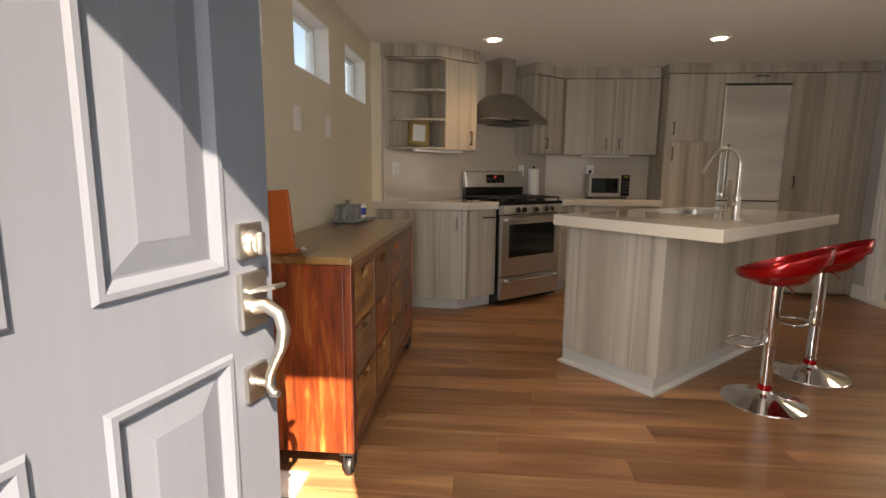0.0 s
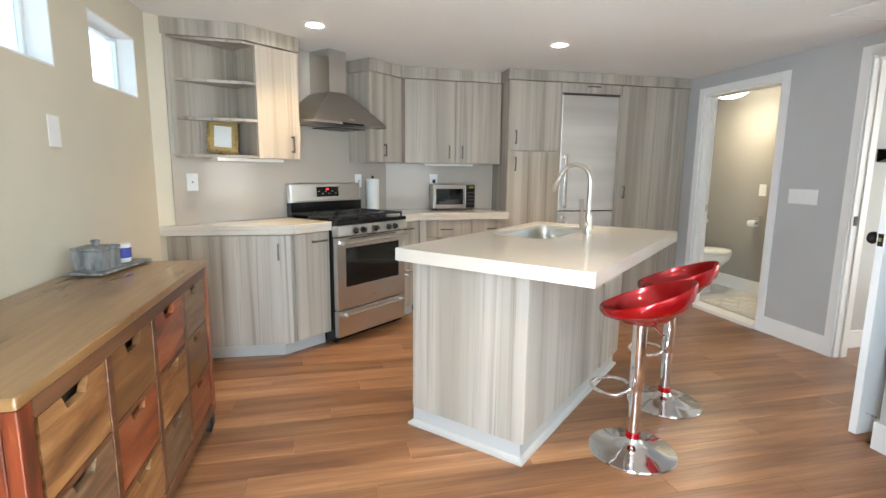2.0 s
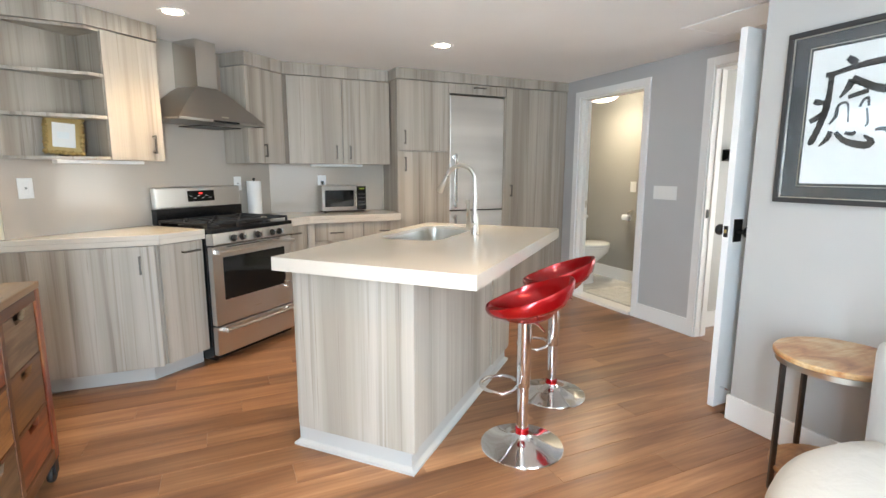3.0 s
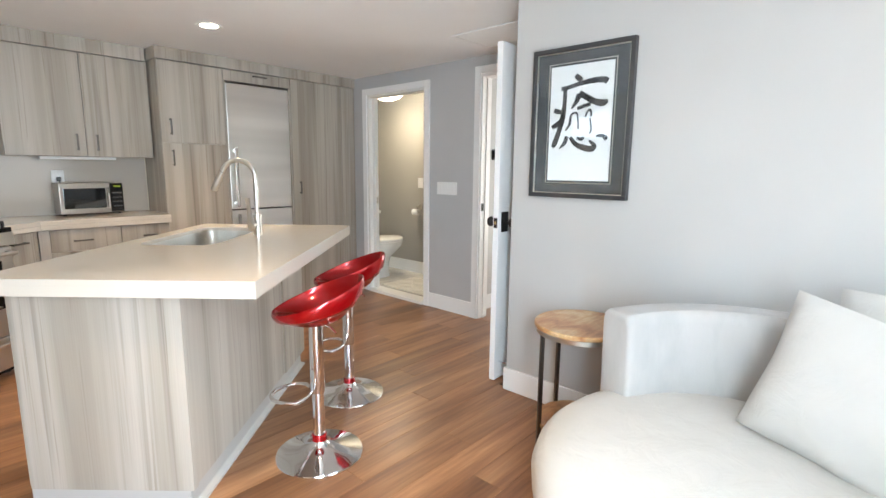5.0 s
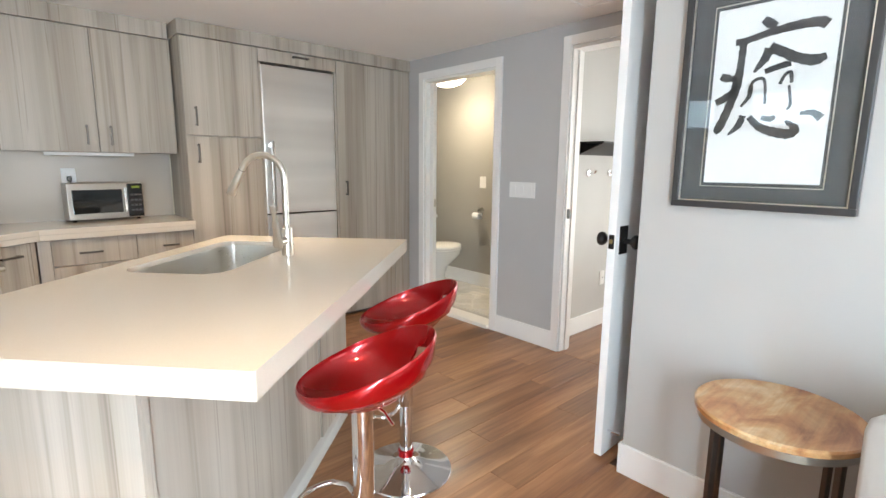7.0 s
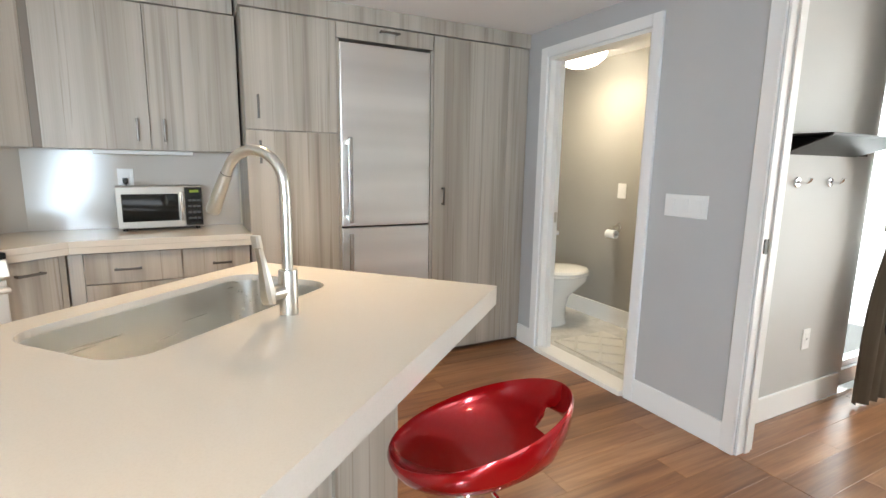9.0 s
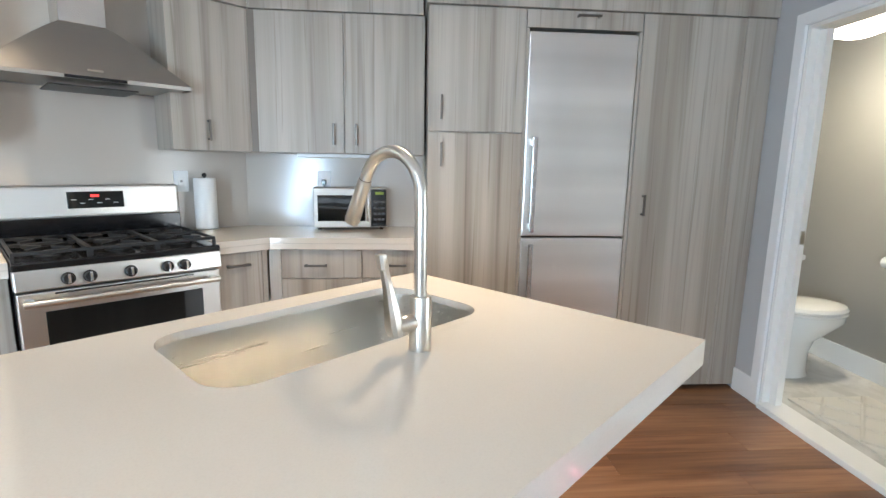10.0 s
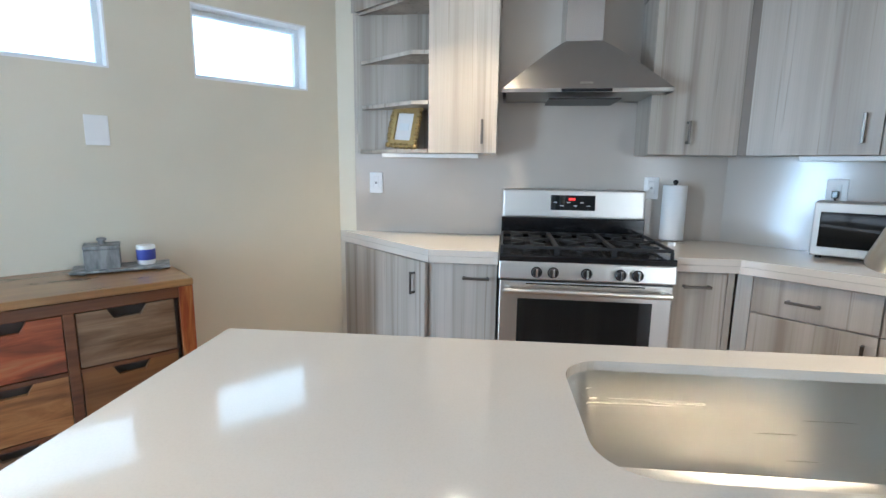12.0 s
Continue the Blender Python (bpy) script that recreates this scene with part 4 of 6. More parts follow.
part("clock_digits", moved(box(-0.022, 0.012, -0.0155, -0.0135, 0.098, 0.110), pose(0, -0.072, 1.025, -4)), M_LED, bg, "red clock digits")
for i in range(6):
    part("key_mark", moved(box(-0.1 + 0.034 * i, -0.08 + 0.034 * i, -0.0155, -0.0135, 0.068 if i % 2 else 0.085, 0.071 if i % 2 else 0.088), pose(0, -0.072, 1.025, -4)), M_WHITE, bg)

# ---- range hood ----
hd = thing("range_hood", DIAG @ pose(1.288, 0, 0), "stainless steel pyramid chimney range hood", "range hood")
bm = bmesh.new()
loops = [[(-0.372, -0.41, 1.628), (0.372, -0.41, 1.628), (0.372, -0.013, 1.628), (-0.372, -0.013, 1.628)], [(-0.372, -0.41, 1.644), (0.372, -0.41, 1.644), (0.372, -0.013, 1.644), (-0.372, -0.013, 1.644)]]
for k in range(1, 9):
    t = k / 8
    e = 1 - (1 - t) ** 1.12
    hw = 0.372 + (0.085 - 0.372) * t
    yy = -0.41 + (-0.245 + 0.41) * t
    loops.append([(-hw, yy, 1.644 + 0.236 * e), (hw, yy, 1.644 + 0.236 * e), (hw, -0.013, 1.644 + 0.236 * e), (-hw, -0.013, 1.644 + 0.236 * e)])
vs = [[bm.verts.new(p) for p in l] for l in loops]
for a, c in zip(vs, vs[1:]):
    for i in range(4):
        bm.faces.new((a[i], a[(i + 1) % 4], c[(i + 1) % 4], c[i]))
bm.faces.new(vs[-1])
bmesh.ops.recalc_face_normals(bm, faces=bm.faces[:])
part("canopy", bm, M_HOOD, hd)
part("underside", box(-0.355, 0.355, -0.395, -0.03, 1.632, 1.642), M_HOOD, hd)
part("filter", box(-0.16, 0.16, -0.372, -0.12, 1.601, 1.607), M_DARK_METAL, hd, "dark grease filter")
part("control_strip", box(-0.11, 0.11, -0.413, -0.409, 1.629, 1.642), M_BLACK, hd, "black control strip")
part("badge", moved(box(-0.028, 0.028, -0.002, 0.001, -0.005, 0.005), pose(0, -0.398, 1.668, -36)), M_SILVER, hd, "small plain maker's plate")
part("lower_flue", box(-0.085, 0.085, -0.245, -0.013, 1.88, H - 0.001, 0.002), M_STEEL_V, hd)

# ---- island ----
isl = thing("kitchen_island", ISL, "grey wood-grain kitchen island with white plinth", "kitchen island")
bm = box(-0.757, 0.66, -0.168, 0.418, 0.1, 0.66)
join(bm, ring_slab([(x - 0.0485, y + 0.125) for x, y in rounded(1.417, 0.586, 0.002, 2)], [(x - 0.0485, y + 0.125) for x, y in rounded(1.39, 0.56, 0.002, 2)], 0.661, 0.856))
part("body", bm, M_LAMINATE, isl)
part("end_panel", box(-0.770, -0.757, -0.19, 0.42, 0.1, 0.859, 0.001), M_LAMINATE, isl)
part("corner_post", box(-0.757, -0.735, -0.19, -0.169, 0.1, 0.859, 0.001), M_LAMINATE, isl)
part("back_panel", box(-0.734, 0.30, -0.182, -0.169, 0.1, 0.859, 0.001), M_LAMINATE, isl)
part("back_panel", box(0.302, 0.66, -0.19, -0.169, 0.1, 0.859, 0.001), M_LAMINATE, isl)
part("end_panel", box(0.661, 0.682, -0.19, 0.44, 0.1, 0.859, 0.001), M_LAMINATE, isl)
for i in range(3):
    a = -0.755 + i * 0.473
    d = part("door", box(a + 0.002, a + 0.471, 0.419, 0.438, 0.103, 0.855, 0.0012), M_LAMINATE, isl)
    part("handle", box(a + 0.2, a + 0.32, 0.456, 0.464, 0.79, 0.80, 0.002), M_HANDLE, d, "slim brown metal bar pull")
part("towel_hook", tube([(-0.765, 0.44, 0.80), (-0.765, 0.47, 0.80), (-0.765, 0.475, 0.78), (-0.765, 0.455, 0.775)], 0.004, 8), M_CHROME, isl, "small chrome hook")
PL = [(-0.754, -0.168), (0.66, -0.168), (0.66, 0.432), (-0.754, 0.432)]


def plinth(bm, pts, profile):
    """Runs an outward profile (offset, height) round an outline."""
    b = bmesh.new()
    loops = []
    for o, z in profile:
        loops.append([b.verts.new((x + math.copysign(o, x), y + math.copysign(o, y), z)) for x, y in pts])
    for a, c in zip(loops, loops[1:]):
        for i in range(4):
            b.faces.new((a[i], a[(i + 1) % 4], c[(i + 1) % 4], c[i]))
    b.faces.new(loops[-1])
    b.faces.new(loops[0][::-1])
    bmesh.ops.recalc_face_normals(b, faces=b.faces[:])
    return b


part("plinth", plinth(None, PL, [(0.02, 0.0), (0.02, 0.012), (0.006, 0.02), (0.0, 0.026), (0.0, 0.099)]), M_PLINTH, isl, "pale grey plinth with a white shoe moulding")
top = thing("island_worktop", ISL, "thick cream quartz island worktop with an undermount sink cutout", "worktop")
SX0, SX1, SY0, SY1 = -0.092, 0.632, 0.012, 0.392
sc_ = ((SX0 + SX1) / 2, (SY0 + SY1) / 2)
hole = [(x + sc_[0], y + sc_[1]) for x, y in rounded(SX1 - SX0, SY1 - SY0, 0.085, 8)]
outer = [(x - 0.0125, y) for x, y in rounded(1.645, 0.966, 0.004, 8)]
part("slab", ring_slab(outer, hole, 0.90, 0.92), M_QUARTZ, top)
part("edge_apron", ring_slab(outer, [(x - 0.0125, y) for x, y in rounded(1.585, 0.906, 0.003, 8)], 0.86, 0.8999), M_QUARTZ, top, "mitred cream quartz edge")
sk = thing("sink", ISL @ pose(sc_[0], sc_[1], 0), "single-bowl undermount stainless steel sink with rounded corners", "sink")
b = bmesh.new()
loops = []
for s, r, z in ((1.0, 0.085, 0.899), (0.99, 0.083, 0.81), (0.975, 0.08, 0.72), (0.95, 0.075, 0.70), (0.90, 0.065, 0.692), (0.5, 0.05, 0.688), (0.12, 0.02, 0.685)):
    w_, h_ = (SX1 - SX0 + 0.012) * s, (SY1 - SY0 + 0.012) - (SX1 - SX0) * (1 - s) if s > 0.85 else (SY1 - SY0) * s
    loops.append([b.verts.new((x, y, z)) for x, y in rounded(w_, h_, min(r, h_ * 0.45), 8)])
for a, c in zip(loops, loops[1:]):
    for i in range(len(a)):
        b.faces.new((a[i], a[(i + 1) % len(a)], c[(i + 1) % len(a)], c[i]))
b.faces.new(loops[-1])
bmesh.ops.recalc_face_normals(b, faces=b.faces[:])
bmesh.ops.reverse_faces(b, faces=b.faces[:])
bowl = part("bowl", b, M_SINK, sk, "", True)
part("drain", lathe([(0.045, 0.686), (0.045, 0.690), (0.03, 0.688), (0.002, 0.686)], 24), M_CHROME, sk, "round chrome drain", True)

fa = thing("faucet", ISL @ pose(0.302, -0.066, 0.92), "brushed nickel gooseneck pull-down kitchen faucet", "faucet")
part("base", lathe([(0.0245, 0.0), (0.0245, 0.003), (0.0235, 0.0035), (0.0235, 0.112), (0.0225, 0.115), (0.0145, 0.1155)], 32), M_NICKEL, fa, "", True)
neck = [(0, 0, 0.11), (0, 0, 0.20), (0, 0, 0.295)]
for i in range(1, 13):
    a = radians(180 - i * 13.2)
    neck.append((0, 0.0925 + 0.0925 * math.cos(a), 0.318 + 0.0925 * math.sin(a)))
part("neck", tube(neck, 0.0132, 18), M_NICKEL, fa, "", True)
e0, e1 = Vector(neck[-1]), (Vector(neck[-1]) - Vector(neck[-2])).normalized()
part("spray_head", tube([e0, e0 + e1 * 0.004, e0 + e1 * 0.006, e0 + e1 * 0.05, e0 + e1 * 0.11, e0 + e1 * 0.118], [0.0125, 0.0125, 0.0155, 0.0165, 0.0185, 0.016], 18), M_NICKEL, fa, "", True)
part("lever_hub", tube([(0, 0, 0.062), (-0.03, 0.005, 0.062), (-0.055, 0.009, 0.062)], [0.018, 0.018, 0.0165], 18), M_NICKEL, fa, "", True)
bl = bmesh.new()
bl_loops = []
for x, z, hx, hy in ((-0.060, 0.040, 0.010, 0.017), (-0.062, 0.062, 0.016, 0.018), (-0.068, 0.10, 0.0135, 0.014), (-0.077, 0.14, 0.009, 0.011), (-0.087, 0.18, 0.007, 0.0095), (-0.090, 0.184, 0.0095, 0.0115), (-0.096, 0.212, 0.0085, 0.0115)):
    bl_loops.append([bl.verts.new((x + sx * hx, 0.012 + sy * hy, z)) for sx, sy in ((-1, -0.6), (-0.5, -1), (0.5, -1), (1, -0.6), (1, 0.6), (0.5, 1), (-0.5, 1), (-1, 0.6))])
for a, c in zip(bl_loops, bl_loops[1:]):
    for i in range(8):
        bl.faces.new((a[i], a[(i + 1) % 8], c[(i + 1) % 8], c[i]))
bl.faces.new(bl_loops[-1])
bl.faces.new(bl_loops[0][::-1])
bmesh.ops.recalc_face_normals(bl, faces=bl.faces[:])
part("lever", bl, M_NICKEL, fa, "flat tapered upright lever", True)
part("joint_ring", tube([e0 + e1 * 0.003, e0 + e1 * 0.0065], 0.0138, 18), M_EDGE_SHADE, fa, "dark joint of the spray head", True)

# ---- things on the worktop ----
mw = thing("microwave", pose(1.365, 5.378, 0.92, 0, 0, 6), "silver countertop microwave with a dark window", "microwave")
part("case", box(-0.212, 0.212, 0.0, 0.13, 0.012, 0.245, 0.006), M_OVEN_CASE, mw)
md = part("door", box(-0.212, 0.115, -0.014, 0.0, 0.014, 0.243, 0.005), M_OVEN_CASE, mw)
part("window", box(-0.188, 0.084, -0.0165, -0.012, 0.052, 0.203, 0.003), M_GLASS_DARK, md, "dark microwave window")
part("handle", box(0.09, 0.106, -0.04, -0.028, 0.05, 0.215, 0.004), M_CHROME, md)
pn = part("keypad", box(0.118, 0.206, -0.014, 0.0, 0.02, 0.238, 0.003), M_BLACK, mw, "black keypad")
part("screen", box(0.142, 0.190, -0.0155, -0.013, 0.208, 0.223), M_LCD, pn, "green display")
for i in range(4):
    for j in range(3):
        part("key", box(0.132 + j * 0.023, 0.150 + j * 0.023, -0.0150, -0.013, 0.056 + i * 0.034, 0.068 + i * 0.034), M_KEY, pn)
for sx in (-0.18, 0.18):
    for yy in (0.02, 0.12):
        part("foot", lathe([(0.012, 0), (0.012, 0.013)], 10), M_BLACK, mw).location = (sx, yy, 0)
pt = thing("paper_towel_roll", DIAG @ pose(1.80, -0.1, 0.92), "white paper towel roll on a metal stand", "paper towel")
part("stand_base", lathe([(0.068, 0), (0.068, 0.012), (0.064, 0.016), (0.005, 0.016)], 32), M_CHROME, pt, "round chrome base", True)
part("roll", lathe([(0.018, 0.018), (0.056, 0.018), (0.0575, 0.022), (0.0575, 0.288), (0.056, 0.292), (0.018, 0.292)], 40, cap=False), M_PAPER, pt, "white paper roll", True)
part("finial", lathe([(0.006, 0.016), (0.006, 0.298), (0.013, 0.304), (0.013, 0.312), (0.004, 0.32)], 16), M_DARK_METAL, pt, "dark finial", True)


def outlet(m, label, w=0.075, h=0.115, gangs=1, category="outlet", switch=False, mouth=True):
    o = thing("switch_plate" if switch else "outlet", m, label, category)
    part("plate", box(-w / 2, w / 2, -0.006, -0.0005, -h / 2, h / 2, 0.003), M_WHITE, o)
    for g in range(gangs):
        x = (g - (gangs - 1) / 2) * (w / gangs * 0.95)
        if switch:
            part("rocker", moved(box(x - 0.016, x + 0.016, -0.009, -0.005, -0.033, 0.033, 0.002), pose(0, 0, 0, 2)), M_WHITE, o)
        elif mouth:
            so_ = part("socket", box(x - 0.017, x + 0.017, -0.008, -0.005, -0.035, 0.035, 0.003), M_WHITE, o)
            part("button", box(x - 0.006, x + 0.006, -0.009, -0.007, -0.006, 0.006), M_STONE, so_)
    return o


outlet(DIAG @ pose(0.22, -0.012, 1.197), "white outlet plate on the backsplash")
outlet(DIAG @ pose(1.707, -0.012, 1.193), "white outlet plate beside the range")
outlet(pose(1.192, YB - 0.012, 1.2), "white outlet plate with the microwave's plug", 0.078)
pc = thing("power_cord", pose(1.192, YB - 0.02, 1.19), "black plug and cord behind the microwave", "cord")
part("plug", box(-0.013, 0.013, -0.03, 0.0, -0.016, 0.016, 0.004), M_BLACK, pc)
part("cord", tube([(0, -0.028, -0.01), (0.01, -0.034, -0.06), (0.04, -0.03, -0.10), (0.08, -0.012, -0.16)], 0.004, 8), M_BLACK, pc)
outlet(pose(XB, 3.803, 1.124, 0, 0, -90), "white three-gang switch plate on the grey wall", 0.235, 0.112, 3, "light switch", True)
for y in (2.585, 3.07):
    o = outlet(pose(XW, y, 1.424, 0, 0, 90), "blank white wall plate on the beige wall", 0.085, 0.122, 0, "wall plate")

# picture frame on the open shelf
pf = thing("photo_frame", DIAG @ pose(0.385, -0.115, UZ0 + 0.02, -12, 4, -24) @ Matrix.Scale(1.27, 4), "ornate antique gilt photo frame on the shelf", "photo frame")
bm = ring_slab(rounded(0.135, 0.165, 0.012, 4), rounded(0.085, 0.115, 0.004, 4), -0.008, 0.012)
for i in range(36):
    a = 2 * math.pi * i / 36
    q = max(abs(math.cos(a)) / 0.066, abs(math.sin(a)) / 0.081)
    b = bmesh.new()
    bmesh.ops.create_icosphere(b, subdivisions=1, radius=0.0115 + 0.003 * (i % 2))
    join(bm, moved(b, pose(math.cos(a) / q, math.sin(a) / q, 0.006)))
part("frame", moved(bm, pose(0, 0, 0.095, 90)), M_GOLD, pf, "scrolled gilt moulding", True)
part("print", moved(box(-0.044, 0.044, -0.059, 0.059, -0.004, 0.002), pose(0, 0, 0.095, 90)), M_PAPER, pf, "pale print")
part("caption", box(-0.025, 0.02, -0.004, -0.0018, 0.08, 0.11), M_VINYL, pf, "pale grey printed lines")
part("stand", box(-0.02, 0.02, 0.0, 0.05, 0.013, 0.02), M_DARK_METAL, pf)

# ---- reclaimed wood dresser ----
DX0, DX1, DY0, DY1 = XW + 0.016, -0.372, 1.80, 3.262
dr = thing("dresser", pose(0, 0, 0), "reclaimed wood dresser of mixed red, tan and grey drawers on casters", "dresser")
part("top", box(DX0, DX1 + 0.003, DY0 - 0.003, DY1 + 0.003, 0.832, 0.86, 0.006), M_DR_TOP, dr, "worn olive-brown top")
part("side_panel", box(DX0, DX1 - 0.03, DY0, DY0 + 0.03, 0.11, 0.831, 0.003), M_DR_RED, dr, "red-brown polished side")
part("side_panel", box(DX0, DX1 - 0.03, DY1 - 0.03, DY1, 0.11, 0.831, 0.003), M_DR_RED, dr, "red-brown polished side")
part("back_panel", box(DX0, DX0 + 0.015, DY0 + 0.031, DY1 - 0.031, 0.12, 0.83), M_DR_FRAME, dr)
part("bottom_rail", box(DX0 + 0.02, DX1, DY0 + 0.05, DY1 - 0.05, 0.11, 0.16, 0.003), M_DR_FRAME, dr)
part("top_rail", box(DX1 - 0.03, DX1, DY0 + 0.05, DY1 - 0.05, 0.79, 0.831, 0.003), M_DR_FRAME, dr)
for y in (DY0, DY1 - 0.05):
    part("corner_post", box(DX1 - 0.029, DX1, y, y + 0.05, 0.11, 0.831, 0.003), M_DR_RED, dr, "red corner post")
# dark block added behind the drawers so the grip notches look shaded
part("inner_body", box(DX0 + 0.03, DX1 - 0.045, DY0 + 0.04, DY1 - 0.04, 0.16, 0.82), M_EDGE_SHADE, dr)
COLS, ROWS_D = 4, 3
cw = (DY1 - DY0 - 0.10) / COLS
rh = (0.79 - 0.16) / ROWS_D
pattern = [[M_DR_TAN, M_DR_GREY, M_DR_TAN], [M_DR_BROWN, M_DR_REDH, M_DR_TAN], [M_DR_REDH, M_DR_TAN, M_DR_GREY], [M_DR_GREY, M_DR_BROWN, M_DR_REDH]]
words = {M_DR_TAN: "worn tan wood drawer", M_DR_GREY: "grey-brown weathered drawer", M_DR_BROWN: "olive-brown wood drawer", M_DR_REDH: "red-washed wood drawer"}
for c in range(COLS):
    y0 = DY0 + 0.05 + c * cw
    if c:
        part("divider", box(DX1 - 0.03, DX1 - 0.001, y0 - 0.016, y0 + 0.016, 0.16, 0.79, 0.002), M_DR_FRAME, dr)
    for r in range(ROWS_D):
        z1 = 0.79 - r * rh
        m_ = pattern[c][r]
        a, b_, lo, hi = y0 + 0.019, y0 + cw - 0.019, z1 - rh + 0.012, z1 - 0.004
        yc = (a + b_) / 2
        # a front with a slanted grip notch cut in its upper edge
        pts = [(a, lo), (b_, lo), (b_, hi), (yc + 0.062, hi), (yc + 0.042, hi - 0.036), (yc - 0.042, hi - 0.036), (yc - 0.062, hi), (a, hi)]
        bm = prism([(p[0], p[1]) for p in pts], 0, 0.02)
        # plan outline to an upright front
        for v in bm.verts:
            v.co = Vector((DX1 - 0.024 + v.co.z, v.co.x, v.co.y))
        bmesh.ops.recalc_face_normals(bm, faces=bm.faces[:])
        part("drawer", bm, m_, dr, words[m_])
    part("rail", box(DX1 - 0.03, DX1 - 0.002, y0 + 0.017, y0 + cw - 0.017, 0.16 + rh - 0.006, 0.16 + rh + 0.008), M_DR_FRAME, dr)
    part("rail", box(DX1 - 0.03, DX1 - 0.002, y0 + 0.017, y0 + cw - 0.017, 0.16 + 2 * rh - 0.006, 0.16 + 2 * rh + 0.008), M_DR_FRAME, dr)
for y in (DY0 + 0.03, DY1 - 0.03):
    for x in (DX0 + 0.05, DX1 - 0.03):
        cs = part("caster", moved(lathe([(0.01, -0.011), (0.036, -0.011), (0.039, -0.006), (0.039, 0.006), (0.036, 0.011), (0.01, 0.011)], 24), pose(x, y + 0.014, 0.039, 0, 90, 0)), M_IRON, dr, "black iron caster", True)
        part("fork", box(x - 0.02, x - 0.014, y - 0.01, y + 0.035, 0.035, 0.109), M_IRON, cs)
        part("fork", box(x + 0.014, x + 0.02, y - 0.01, y + 0.035, 0.035, 0.109), M_IRON, cs)
        part("mount", box(x - 0.026, x + 0.026, y - 0.03, y + 0.03, 0.1, 0.1095), M_IRON, cs)

tray = thing("tray", pose(-0.705, 3.09, 0.86, 0, 0, -12), "flat grey slate tray on the dresser", "tray")
part("plate", box(-0.075, 0.075, -0.17, 0.17, 0.006, 0.016, 0.003), M_STONE, tray)
for yy in (-0.13, 0.13):
    part("runner", box(-0.06, 0.06, yy - 0.01, yy + 0.01, 0.0, 0.006), M_STONE, tray)
sb = thing("stone_box", pose(-0.73, 3.03, 0.876, 0, 0, -10), "square grey stone box with a lid knob", "box")
part("body", box(-0.06, 0.06, -0.06, 0.06, 0, 0.078, 0.004), M_STONE, sb)
part("lid", box(-0.062, 0.062, -0.062, 0.062, 0.079, 0.092, 0.004), M_STONE, sb)
part("knob", lathe([(0.012, 0.092), (0.012, 0.104), (0.017, 0.108), (0.017, 0.116), (0.01, 0.119)], 20), M_STONE, sb, "", True)
cup = thing("jar", pose(-0.69, 3.175, 0.876), "small white jar with a blue printed band", "jar")
part("body", lathe([(0.028, 0), (0.033, 0.004), (0.035, 0.075), (0.033, 0.08), (0.002, 0.08)], 28), M_WHITE, cup, "", True)
part("band", lathe([(0.0345, 0.02), (0.0352, 0.022), (0.0358, 0.062), (0.035, 0.064)], 28, cap=False), M_BLUE, cup, "blue printed band", True)
ob_ = thing("orange_board", pose(-0.64, 1.855, 0.86, 0, -5, 0), "upright orange lacquered board on the dresser", "board")
part("board", box(-0.05, 0.05, -0.02, 0.0, 0.0, 0.232, 0.003), M_ORANGE, ob_)
part("foot", box(-0.05, 0.06, 0.0, 0.05, 0.0, 0.012, 0.003), M_ORANGE, ob_)
part("bell", lathe([(0.002, 0), (0.012, 0.003), (0.014, 0.012), (0.008, 0.02), (0.002, 0.022)], 16), M_CHROME, ob_, "small silver ball", True).location = (0.075, 0.0, 0.0)
pw = thing("paper_bundle", pose(-0.62, 1.70, 0), "loose pale wrapped bundle on the floor beneath the dresser", "bundle")
part("wrap", box(-0.08, 0.06, -0.02, 0.12, 0.0, 0.014, 0.004), M_PAPER, pw)
part("wrap", moved(box(-0.07, 0.05, -0.03, 0.10, 0.015, 0.026, 0.004), pose(0, 0, 0, 0, 0, 12)), M_PAPER, pw)


